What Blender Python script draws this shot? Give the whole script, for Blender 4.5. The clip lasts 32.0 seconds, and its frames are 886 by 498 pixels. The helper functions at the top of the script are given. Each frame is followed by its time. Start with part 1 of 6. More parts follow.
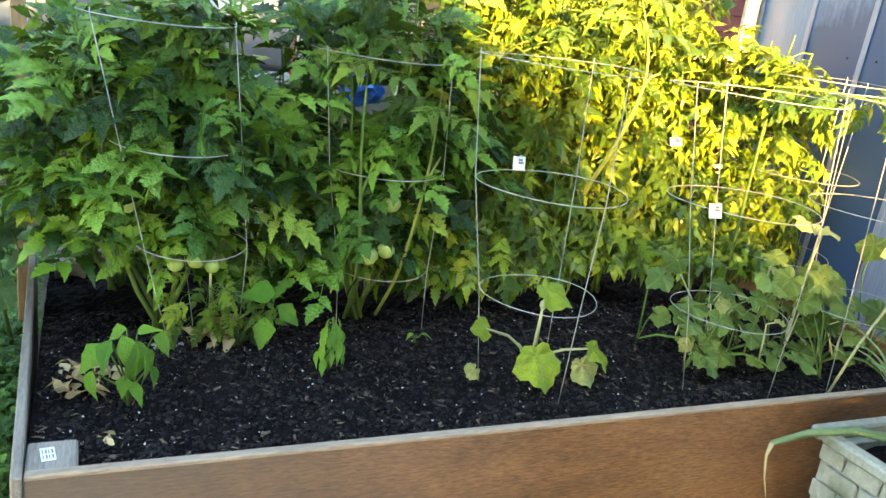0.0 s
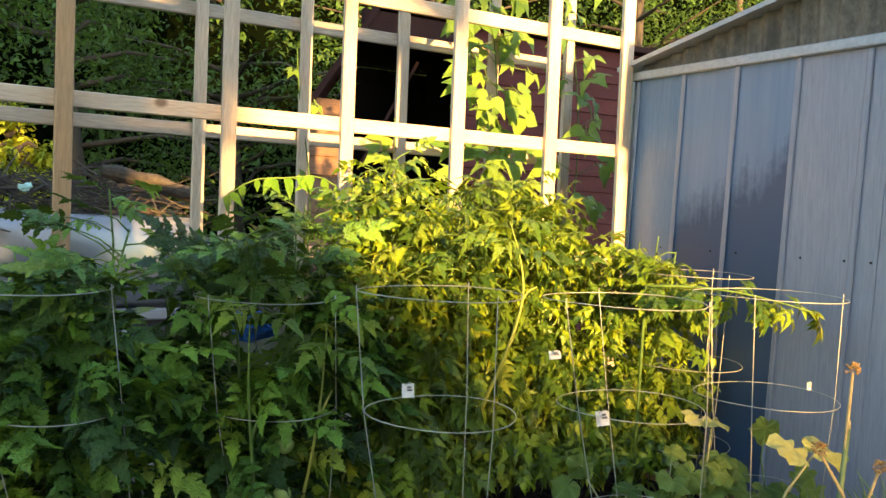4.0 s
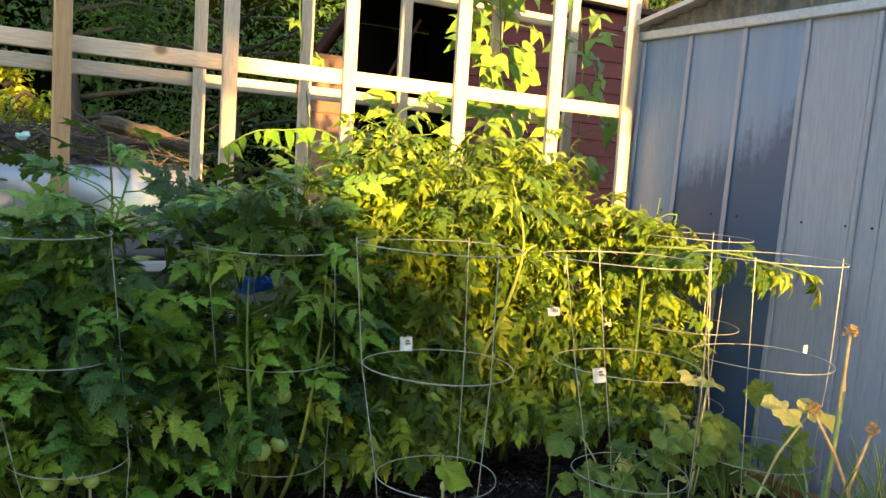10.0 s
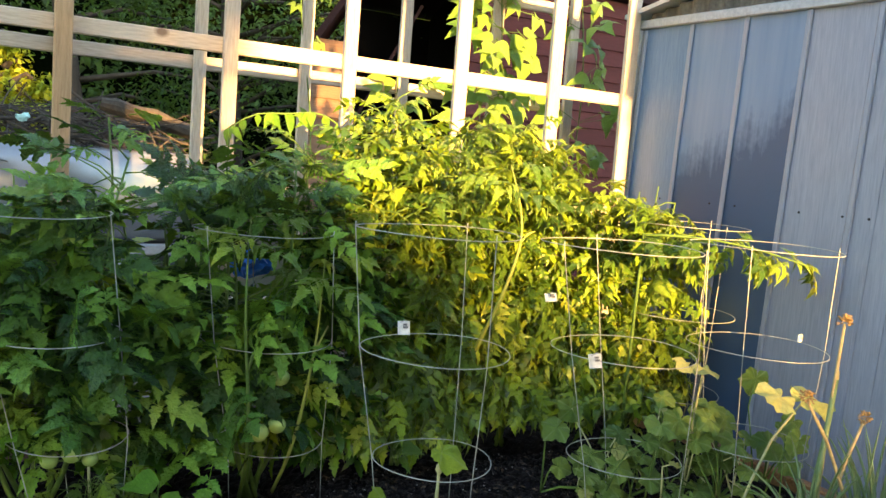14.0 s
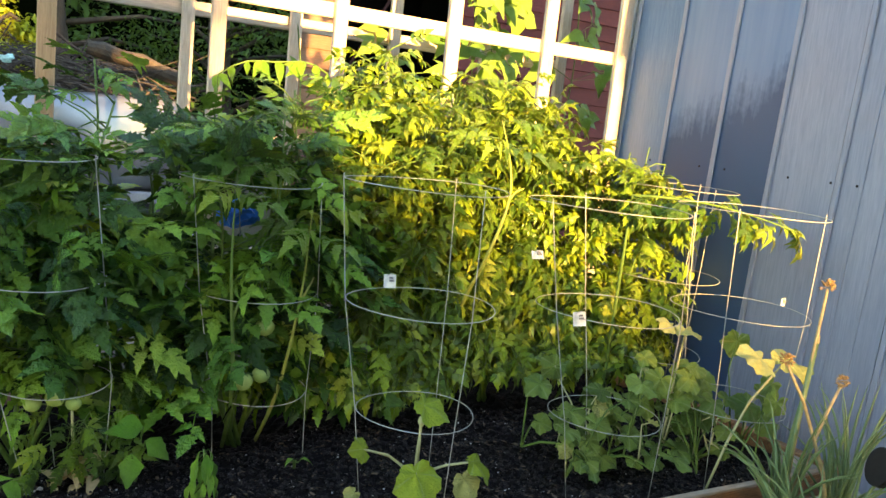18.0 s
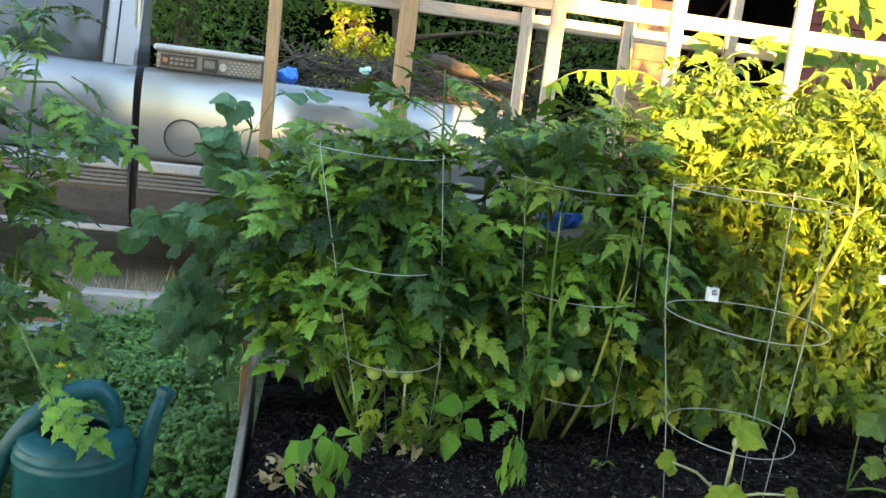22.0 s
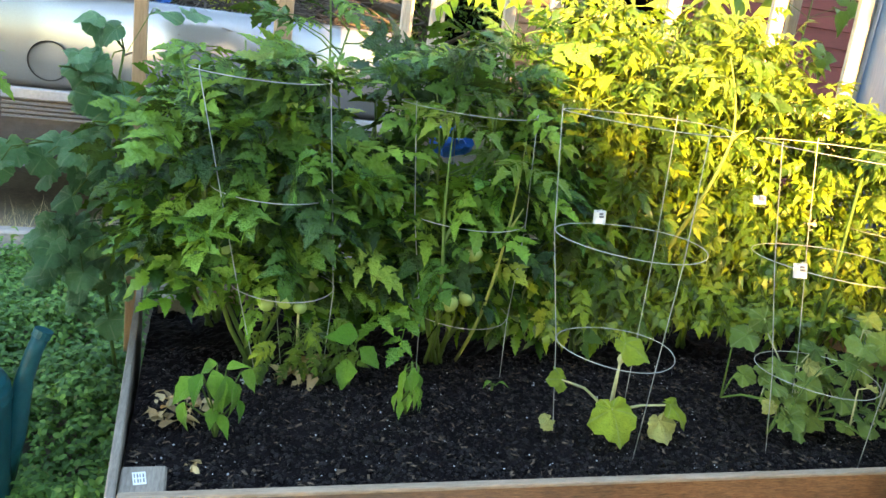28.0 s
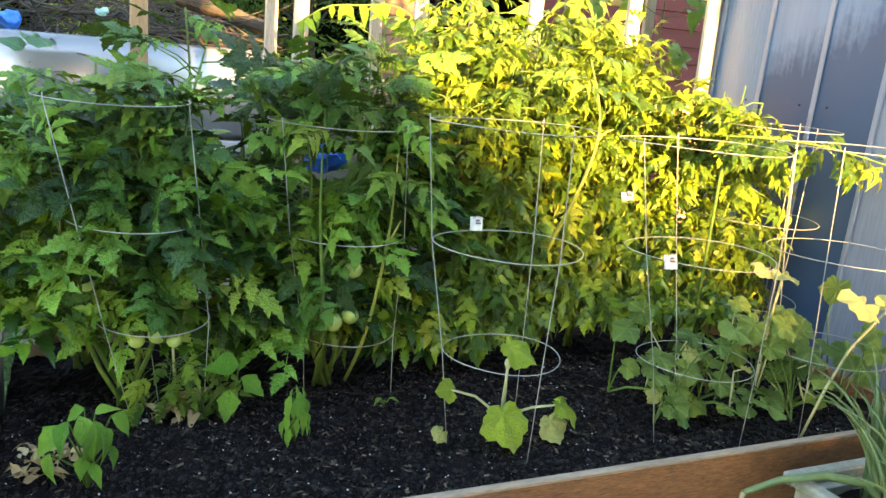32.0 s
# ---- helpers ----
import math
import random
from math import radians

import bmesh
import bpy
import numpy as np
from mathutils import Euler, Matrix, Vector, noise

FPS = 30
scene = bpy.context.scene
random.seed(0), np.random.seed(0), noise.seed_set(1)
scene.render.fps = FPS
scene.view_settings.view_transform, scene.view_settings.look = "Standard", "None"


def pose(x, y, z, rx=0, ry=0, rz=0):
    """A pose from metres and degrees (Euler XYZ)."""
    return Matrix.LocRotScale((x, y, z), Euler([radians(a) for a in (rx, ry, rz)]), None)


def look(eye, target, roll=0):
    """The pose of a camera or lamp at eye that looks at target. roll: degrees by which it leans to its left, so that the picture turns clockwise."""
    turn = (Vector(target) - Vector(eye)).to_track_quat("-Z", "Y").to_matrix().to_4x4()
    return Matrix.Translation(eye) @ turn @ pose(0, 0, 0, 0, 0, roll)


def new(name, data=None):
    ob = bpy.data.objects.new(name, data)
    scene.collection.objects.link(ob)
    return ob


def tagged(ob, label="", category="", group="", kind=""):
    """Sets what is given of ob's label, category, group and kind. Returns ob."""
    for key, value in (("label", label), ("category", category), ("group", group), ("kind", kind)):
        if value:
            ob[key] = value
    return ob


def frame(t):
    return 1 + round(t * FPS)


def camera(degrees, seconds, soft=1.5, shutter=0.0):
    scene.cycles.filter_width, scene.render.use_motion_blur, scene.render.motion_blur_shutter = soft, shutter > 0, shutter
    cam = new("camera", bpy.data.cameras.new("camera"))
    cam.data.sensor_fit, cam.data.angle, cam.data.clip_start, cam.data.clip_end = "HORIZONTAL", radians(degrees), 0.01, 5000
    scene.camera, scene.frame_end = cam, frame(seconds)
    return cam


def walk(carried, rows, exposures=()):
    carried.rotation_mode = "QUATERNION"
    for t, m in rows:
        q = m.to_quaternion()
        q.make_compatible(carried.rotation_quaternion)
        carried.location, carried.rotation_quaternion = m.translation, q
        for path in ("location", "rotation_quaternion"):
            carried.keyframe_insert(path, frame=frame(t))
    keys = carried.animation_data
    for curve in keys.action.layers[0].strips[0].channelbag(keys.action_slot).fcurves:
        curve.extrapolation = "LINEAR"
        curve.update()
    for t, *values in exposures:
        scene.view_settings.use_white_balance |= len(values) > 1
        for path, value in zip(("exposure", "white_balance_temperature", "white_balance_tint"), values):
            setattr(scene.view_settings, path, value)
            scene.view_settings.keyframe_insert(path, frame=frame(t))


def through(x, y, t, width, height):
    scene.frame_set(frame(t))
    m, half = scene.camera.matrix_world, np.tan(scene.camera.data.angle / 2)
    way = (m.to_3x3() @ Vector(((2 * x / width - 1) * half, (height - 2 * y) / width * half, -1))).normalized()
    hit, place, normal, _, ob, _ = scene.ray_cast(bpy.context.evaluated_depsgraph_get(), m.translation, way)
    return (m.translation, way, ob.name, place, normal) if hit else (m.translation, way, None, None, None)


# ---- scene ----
cam = camera(57.1, 32.0)
PATH = [
    (0, (0.125, -1.332, 0.848), (0.927, 0.407, 0.270), 7.60),
    (0.5, (0.151, -1.349, 0.868), (0.926, 0.408, 0.307), 7.21),
    (1, (0.167, -1.357, 0.881), (0.933, 0.414, 0.355), 6.79),
    (1.5, (0.167, -1.375, 0.888), (0.954, 0.404, 0.423), 7.00),
    (2, (0.172, -1.395, 0.910), (0.998, 0.393, 0.564), 6.82),
    (2.5, (0.167, -1.401, 0.925), (1.054, 0.382, 0.739), 5.05),
    (3, (0.175, -1.391, 0.936), (1.098, 0.381, 0.846), 3.88),
    (3.5, (0.183, -1.387, 0.935), (1.134, 0.371, 0.856), 3.17),
    (4, (0.192, -1.380, 0.929), (1.161, 0.368, 0.847), 2.37),
    (4.5, (0.194, -1.383, 0.931), (1.192, 0.349, 0.857), 2.06),
    (6.5, (0.210, -1.378, 0.942), (1.238, 0.337, 0.932), 1.44),
    (7, (0.209, -1.374, 0.942), (1.234, 0.343, 0.933), 1.52),
    (7.5, (0.209, -1.369, 0.926), (1.222, 0.355, 0.876), 1.82),
    (8, (0.199, -1.377, 0.923), (1.202, 0.350, 0.829), 2.38),
    (8.5, (0.195, -1.380, 0.910), (1.188, 0.352, 0.792), 2.71),
    (9, (0.193, -1.377, 0.907), (1.178, 0.358, 0.762), 3.29),
    (9.5, (0.188, -1.372, 0.911), (1.171, 0.362, 0.750), 3.51),
    (10, (0.190, -1.371, 0.908), (1.165, 0.367, 0.735), 3.66),
    (10.5, (0.191, -1.371, 0.904), (1.166, 0.366, 0.720), 3.72),
    (11, (0.191, -1.372, 0.906), (1.166, 0.363, 0.713), 3.67),
    (11.5, (0.191, -1.372, 0.901), (1.171, 0.360, 0.702), 3.93),
    (12, (0.191, -1.373, 0.901), (1.167, 0.362, 0.706), 3.97),
    (12.5, (0.189, -1.384, 0.903), (1.155, 0.357, 0.710), 3.74),
    (13, (0.177, -1.390, 0.900), (1.147, 0.349, 0.715), 4.15),
    (13.5, (0.178, -1.393, 0.899), (1.148, 0.346, 0.715), 4.20),
    (14, (0.186, -1.381, 0.901), (1.164, 0.352, 0.699), 4.38),
    (14.5, (0.196, -1.369, 0.903), (1.169, 0.362, 0.660), 4.77),
    (15, (0.199, -1.369, 0.900), (1.171, 0.355, 0.613), 4.92),
    (15.5, (0.197, -1.370, 0.896), (1.175, 0.345, 0.576), 5.84),
    (17.5, (0.187, -1.378, 0.898), (1.188, 0.325, 0.589), 6.01),
    (18, (0.190, -1.378, 0.894), (1.195, 0.325, 0.591), 6.10),
    (18.5, (0.191, -1.378, 0.894), (1.193, 0.327, 0.591), 6.07),
    (19, (0.192, -1.377, 0.893), (1.194, 0.326, 0.587), 5.96),
    (19.5, (0.188, -1.377, 0.891), (1.191, 0.325, 0.580), 6.17),
    (20, (0.191, -1.372, 0.888), (1.186, 0.331, 0.561), 6.18),
    (20.5, (0.177, -1.365, 0.887), (1.055, 0.398, 0.539), 6.48),
    (21, (0.144, -1.395, 0.876), (0.675, 0.498, 0.507), 6.52),
    (21.5, (0.135, -1.406, 0.877), (0.485, 0.529, 0.512), 6.96),
    (22, (0.135, -1.405, 0.877), (0.449, 0.537, 0.519), 6.93),
    (22.5, (0.136, -1.398, 0.881), (0.451, 0.543, 0.518), 7.04),
    (23, (0.139, -1.388, 0.878), (0.471, 0.548, 0.500), 7.42),
    (23.5, (0.136, -1.383, 0.876), (0.497, 0.545, 0.483), 7.59),
    (24, (0.140, -1.378, 0.878), (0.512, 0.543, 0.466), 7.58),
    (24.5, (0.138, -1.378, 0.878), (0.533, 0.537, 0.454), 7.44),
    (25, (0.146, -1.378, 0.877), (0.603, 0.517, 0.428), 7.29),
    (25.5, (0.151, -1.379, 0.874), (0.662, 0.500, 0.414), 7.38),
    (27.5, (0.150, -1.385, 0.877), (0.709, 0.469, 0.377), 7.18),
    (28, (0.143, -1.386, 0.874), (0.723, 0.462, 0.374), 7.53),
    (28.5, (0.156, -1.380, 0.873), (0.752, 0.462, 0.369), 7.40),
    (29, (0.134, -1.361, 0.863), (0.812, 0.456, 0.372), 7.23),
    (29.5, (0.169, -1.368, 0.875), (0.911, 0.428, 0.401), 6.87),
    (30, (0.190, -1.380, 0.888), (0.996, 0.396, 0.445), 6.42),
    (30.5, (0.196, -1.379, 0.884), (1.048, 0.378, 0.451), 5.75),
    (31, (0.203, -1.380, 0.876), (1.058, 0.375, 0.443), 5.24),
    (31.5, (0.206, -1.376, 0.872), (1.067, 0.377, 0.440), 5.02),
    (32, (0.185, -1.368, 0.872), (1.011, 0.399, 0.431), 4.98),
]

# the camera opens up as it looks down into the shade
STOPS = [(0.0, 1.48), (1.5, 1.17), (2.0, 1.08), (2.5, 0.72), (3.5, 0.18), (6.5, 0.03), (9.0, 0.18), (13.0, 0.42), (15.5, 0.58), (19.0, 0.62), (20.5, 0.78), (22.0, 0.95), (25.0, 1.02), (28.0, 1.25), (29.5, 1.25), (32.0, 1.16)]

walk(cam, [(t, look(eye, target, roll)) for t, eye, target, roll in PATH], exposures=[(t, 2.95 + e, 6900, 13.5) for t, e in STOPS])

# ---- light ----
SUN_ELEVATION = radians(6.5)
SUN_TURN = radians(0.8)         # the sun stands low behind the camera
world = bpy.data.worlds.new("evening_sky")
scene.world = world
world.use_nodes = True
wn = world.node_tree.nodes
sky = wn.new("ShaderNodeTexSky")
sky.sky_type = "NISHITA"
sky.sun_disc = False
sky.sun_elevation = SUN_ELEVATION
sky.sun_rotation = math.pi - SUN_TURN
sky.air_density, sky.dust_density, sky.ozone_density = 1.0, 0.6, 1.2
wn["Background"].inputs["Strength"].default_value = 0.15
world.node_tree.links.new(sky.outputs["Color"], wn["Background"].inputs["Color"])
sun_data = bpy.data.lights.new("sun", "SUN")
sun_data.energy = 3.7
sun_data.angle = radians(1.0)
sun_data.color = (1.0, 0.59, 0.19)
sun = new("sun", sun_data)
to_sun = Vector((math.sin(SUN_TURN) * math.cos(SUN_ELEVATION), -math.cos(SUN_TURN) * math.cos(SUN_ELEVATION), math.sin(SUN_ELEVATION)))
sun.matrix_world = look(to_sun * 30, (0, 0, 0))

# ---- materials ----
def nodes_of(name):
    m = bpy.data.materials.new(name)
    m.use_nodes = True
    nt = m.node_tree
    return m, nt, nt.nodes["Principled BSDF"], nt.nodes["Material Output"]


def add(nt, kind, **values):
    n = nt.nodes.new(kind)
    for k, v in values.items():
        n.inputs[k].default_value = v
    return n


def ramp(nt, source, stops):
    r = nt.nodes.new("ShaderNodeValToRGB")
    e = r.color_ramp.elements
    while len(e) < len(stops):
        e.new(0.5)
    for item, (pos, col) in zip(e, stops):
        item.position, item.color = pos, (*col, 1)
    nt.links.new(source, r.inputs["Fac"])
    return r.outputs["Color"]


def coords(nt, scale=(1, 1, 1), kind="Object"):
    tc = nt.nodes.new("ShaderNodeTexCoord")
    mp = nt.nodes.new("ShaderNodeMapping")
    mp.inputs["Scale"].default_value = scale
    nt.links.new(tc.outputs[kind], mp.inputs["Vector"])
    return mp.outputs["Vector"]


def noise_at(nt, vector, scale, detail=6.0, rough=0.6):
    n = add(nt, "ShaderNodeTexNoise", Scale=scale, Detail=detail, Roughness=rough)
    nt.links.new(vector, n.inputs["Vector"])
    return n.outputs["Fac"]


def mix(nt, a, b, fac, blend="MIX"):
    m = nt.nodes.new("ShaderNodeMix")
    m.data_type, m.blend_type = "RGBA", blend
    for sock, v in ((m.inputs[6], a), (m.inputs[7], b), (m.inputs[0], fac)):
        if isinstance(v, (int, float)):
            sock.default_value = v
        elif isinstance(v, tuple):
            sock.default_value = (*v, 1)
        else:
            nt.links.new(v, sock)
    return m.outputs[2]


def bump(nt, bsdf, height, strength=0.3, distance=0.005):
    b = add(nt, "ShaderNodeBump", Strength=strength, Distance=distance)
    nt.links.new(height, b.inputs["Height"])
    nt.links.new(b.outputs["Normal"], bsdf.inputs["Normal"])


def surface(name, dark, light, scale=8.0, stretch=(1, 1, 1), rough=0.6, fine=60.0, depth=0.3, metal=0.0, stain=None, vary=0.0, space="Object", shine=0.25):
    """A two-scale surface: broad blotches, fine grain, relief from the grain."""
    m, nt, p, _ = nodes_of(name)
    v = coords(nt, stretch, space)
    broad, grain = noise_at(nt, v, scale, 5), noise_at(nt, v, fine, 8, 0.7)
    col = mix(nt, ramp(nt, broad, ((0.3, dark), (0.7, light))), ramp(nt, grain, ((0.3, tuple(c * 0.55 for c in dark)), (0.7, tuple(min(1, c * 1.15) for c in light)))), 0.45)
    if stain:
        col = mix(nt, col, stain, ramp(nt, noise_at(nt, v, scale * 0.45, 4), ((0.52, (0, 0, 0)), (0.68, (1, 1, 1)))))
    if vary:
        oi = nt.nodes.new("ShaderNodeObjectInfo")
        col = mix(nt, col, ramp(nt, oi.outputs["Random"], ((0.0, (1 - vary,) * 3), (1.0, (1.0,) * 3))), 1.0, "MULTIPLY")
    nt.links.new(col, p.inputs["Base Color"])
    p.inputs["Roughness"].default_value, p.inputs["Metallic"].default_value = rough, metal
    p.inputs["Specular IOR Level"].default_value = shine
    bump(nt, p, grain, depth, 0.004)
    return m


def leafy(name, dark, light, glow, through=0.35, rough=0.45, islands=True, yellow=None, veins=0):
    """A leaf: colour by leaf, veins and mottling, and light coming through the blade."""
    m, nt, p, out = nodes_of(name)
    info = nt.nodes.new("ShaderNodeNewGeometry") if islands else nt.nodes.new("ShaderNodeObjectInfo")
    rnd = info.outputs["Random Per Island"] if islands else info.outputs["Random"]
    v = coords(nt)
    half = (dark[0] * 0.64 + light[0] * 0.36, dark[1] * 0.55 + light[1] * 0.45, dark[2] * 0.5 + light[2] * 0.5)
    col = ramp(nt, rnd, ((0.0, dark), (0.75, light)) if not yellow else ((0.0, dark), (0.5, half), (0.94, light), (1.0, yellow)))
    mott = noise_at(nt, v, 120.0 if islands else 9.0, 3)
    col = mix(nt, col, ramp(nt, mott, ((0.32, (0.80, 0.82, 0.80)), (0.68, (1.12, 1.10, 1.05)))), 1.0, "MULTIPLY")
    if veins:
        sep = nt.nodes.new("ShaderNodeSeparateXYZ")
        nt.links.new(v, sep.inputs[0])
        turn = nt.nodes.new("ShaderNodeMath")
        turn.operation = "ARCTAN2"
        nt.links.new(sep.outputs["Y"], turn.inputs[0])
        nt.links.new(sep.outputs["X"], turn.inputs[1])
        last = turn.outputs[0]
        for op, value in (("MULTIPLY", float(veins)), ("COSINE", 0.0)):
            n = nt.nodes.new("ShaderNodeMath")
            n.operation = op
            n.inputs[1].default_value = value
            nt.links.new(last, n.inputs[0])
            last = n.outputs[0]
        line = ramp(nt, last, ((0.93, (0, 0, 0)), (0.995, (1, 1, 1))))
        col = mix(nt, col, mix(nt, col, (0.45, 0.55, 0.30), 0.25), line)
    nt.links.new(col, p.inputs["Base Color"])
    p.inputs["Roughness"].default_value = rough
    p.inputs["Specular IOR Level"].default_value = 0.5
    bump(nt, p, noise_at(nt, v, 130.0 if islands else 24.0, 3), 0.8, 0.003 if islands else 0.015)
    t = nt.nodes.new("ShaderNodeBsdfTranslucent")
    nt.links.new(mix(nt, col, glow, 0.55), t.inputs["Color"])
    ms = nt.nodes.new("ShaderNodeMixShader")
    ms.inputs[0].default_value = through
    nt.links.new(p.outputs[0], ms.inputs[1])
    nt.links.new(t.outputs[0], ms.inputs[2])
    nt.links.new(ms.outputs[0], out.inputs["Surface"])
    return m


def plain(name, colour, rough=0.5, metal=0.0, vary=0.12, scale=25.0):
    return surface(name, tuple(c * (1 - vary) for c in colour), tuple(min(1.0, c * (1 + vary)) for c in colour), scale=scale, rough=rough, metal=metal, depth=0.08)


TOMATO = leafy("tomato_leaf", (0.006, 0.040, 0.010), (0.165, 0.315, 0.030), (0.42, 0.46, 0.012), 0.10, 0.26, yellow=(0.25, 0.33, 0.03))
TOMATO_ONE = leafy("tomato_leaf_near", (0.007, 0.044, 0.012), (0.165, 0.330, 0.034), (0.42, 0.46, 0.012), 0.09, 0.24, islands=False, yellow=(0.25, 0.36, 0.05))
# curled leaves, coloured lighter and yellower because most of their plants stand in sun
FINE = leafy("curled_tomato_leaf", (0.026, 0.072, 0.008), (0.255, 0.345, 0.022), (0.46, 0.46, 0.010), 0.17, 0.30, yellow=(0.32, 0.36, 0.03))
FINE_ONE = leafy("sun_lightened_curled_leaf_near", (0.024, 0.074, 0.010), (0.235, 0.345, 0.026), (0.46, 0.46, 0.010), 0.15, 0.28, islands=False, yellow=(0.32, 0.38, 0.04))
ZUKE = leafy("zucchini_leaf", (0.075, 0.165, 0.035), (0.22, 0.33, 0.065), (0.38, 0.46, 0.08), 0.32, 0.5, islands=False, veins=5)
SQUASH = leafy("squash_leaf", (0.22, 0.33, 0.020), (0.31, 0.43, 0.030), (0.48, 0.50, 0.05), 0.36, 0.5, islands=False, veins=5)
SQUASH_OLD = leafy("yellowed_squash_leaf", (0.32, 0.35, 0.10), (0.46, 0.47, 0.16), (0.5, 0.5, 0.15), 0.2, 0.6, islands=False, veins=5)
BLUE_LEAF = leafy("cucumber_leaf", (0.035, 0.135, 0.060), (0.115, 0.280, 0.125), (0.2, 0.35, 0.1), 0.28, 0.42, islands=False, veins=5)
BEAN = leafy("bean_leaf", (0.075, 0.19, 0.028), (0.21, 0.35, 0.05), (0.42, 0.48, 0.04), 0.30, 0.5, islands=False)
PEPPER = leafy("pepper_leaf", (0.070, 0.22, 0.020), (0.18, 0.38, 0.040), (0.3, 0.5, 0.08), 0.2, 0.3, islands=False)
WEED = leafy("weed_leaf", (0.020, 0.080, 0.014), (0.17, 0.34, 0.06), (0.2, 0.32, 0.06), 0.25, 0.6, yellow=(0.2, 0.22, 0.07))
# tree leaf brightened and yellowed in its colour to look sunlit
SUNLIT_LEAF = leafy("sun_painted_tree_leaf", (0.20, 0.27, 0.012), (0.36, 0.42, 0.022), (0.5, 0.5, 0.02), 0.3, 0.6)
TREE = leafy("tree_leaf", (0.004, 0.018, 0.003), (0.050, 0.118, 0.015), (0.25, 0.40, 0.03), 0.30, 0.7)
DRY_LEAF = leafy("dry_leaf", (0.30, 0.20, 0.10), (0.48, 0.38, 0.22), (0.4, 0.3, 0.12), 0.2, 0.8)
ONION = leafy("onion_leaf", (0.085, 0.145, 0.060), (0.165, 0.235, 0.100), (0.3, 0.42, 0.1), 0.12, 0.4, islands=False)
STEM = surface("green_stem", (0.055, 0.11, 0.022), (0.12, 0.20, 0.045), 20, rough=0.6)
PALE_STEM = surface("pale_stalk", (0.38, 0.40, 0.20), (0.52, 0.52, 0.30), 20, rough=0.6)
BARE_STEM = surface("yellow_green_stem", (0.20, 0.25, 0.045), (0.30, 0.34, 0.08), 20, rough=0.6)
DRY_STEM = surface("dry_stalk", (0.30, 0.24, 0.12), (0.42, 0.34, 0.18), 30, rough=0.8)
SEED_HEAD = surface("dry_seed_head", (0.20, 0.12, 0.05), (0.36, 0.24, 0.11), 60, rough=0.9)
FRUIT = surface("green_tomato_skin", (0.23, 0.34, 0.085), (0.33, 0.44, 0.13), 12, rough=0.22, fine=30, depth=0.05)
RIPE = plain("ripening_tomato_skin", (0.62, 0.10, 0.03), 0.25)
SOIL = surface("wet_black_soil", (0.002, 0.0017, 0.0020), (0.012, 0.009, 0.010), 14, rough=0.6, fine=120, depth=1.0, shine=0.05)
CLOD = surface("soil_clod", (0.0016, 0.0013, 0.0015), (0.022, 0.017, 0.018), 40, rough=0.45, fine=150, depth=0.8, shine=0.2)
PERLITE = plain("perlite", (0.42, 0.42, 0.43), 0.8, vary=0.45, scale=200.0)
CHIP = plain("wood_chip", (0.11, 0.078, 0.055), 0.85, vary=0.6)
EDGE = surface("worn_board_edge", (0.22, 0.16, 0.115), (0.42, 0.33, 0.25), 9, (0.5, 3, 3), 0.6, 60, 0.5)
GREY_WOOD = surface("weathered_grey_wood", (0.15, 0.128, 0.108), (0.34, 0.295, 0.25), 7, (3, 0.4, 3), 0.75, 70, 0.5)


def pine(name, stretch, dark, light):
    """Sawn pine: grain along the piece, dark knots, a greyed patch here and there."""
    m, nt, p, _ = nodes_of(name)
    v = coords(nt, stretch)
    grain, broad = noise_at(nt, v, 40.0, 6, 0.65), noise_at(nt, v, 5.0, 4)
    col = mix(nt, ramp(nt, broad, ((0.3, dark), (0.7, light))), ramp(nt, grain, ((0.35, tuple(c * 0.6 for c in dark)), (0.65, light))), 0.45)
    cell = add(nt, "ShaderNodeTexVoronoi", Scale=4.2)
    nt.links.new(coords(nt, tuple(0.4 + 0.6 * (s < 1) if s < 1 else 1.3 for s in stretch)), cell.inputs["Vector"])
    col = mix(nt, col, (0.11, 0.06, 0.03), ramp(nt, cell.outputs["Distance"], ((0.05, (0.85, 0.85, 0.85)), (0.11, (0, 0, 0)))))
    col = mix(nt, col, (0.33, 0.29, 0.26), ramp(nt, noise_at(nt, v, 2.2, 4), ((0.52, (0, 0, 0)), (0.72, (0.6, 0.6, 0.6)))))
    oi = nt.nodes.new("ShaderNodeObjectInfo")
    col = mix(nt, col, ramp(nt, oi.outputs["Random"], ((0.0, (0.80, 0.80, 0.82)), (1.0, (1.0, 1.0, 1.0)))), 1.0, "MULTIPLY")
    nt.links.new(col, p.inputs["Base Color"])
    p.inputs["Roughness"].default_value = 0.6
    bump(nt, p, grain, 0.35, 0.003)
    return m


PINE = pine("new_pine", (4, 4, 0.4), (0.52, 0.40, 0.30), (0.70, 0.58, 0.46))
PINE_BAR = pine("new_pine_bar", (0.4, 4, 4), (0.52, 0.40, 0.30), (0.70, 0.58, 0.46))
POST_WOOD = surface("tan_post_wood", (0.33, 0.20, 0.11), (0.48, 0.31, 0.18), 4, (4, 4, 0.35), 0.6, 45, 0.3)
WIRE = plain("galvanised_wire", (0.38, 0.39, 0.37), 0.45, 0.3)
SHED = surface("grey_blue_steel_sheet", (0.105, 0.185, 0.325), (0.17, 0.25, 0.39), 1.3, (1, 9, 0.5), 0.42, 30, 0.1, 0.08, stain=(0.15, 0.20, 0.31))
SHED_PALE = surface("pale_grey_steel_sheet", (0.225, 0.250, 0.340), (0.285, 0.310, 0.405), 1.2, (1, 7, 0.4), 0.4, 26, 0.1, 0.08)
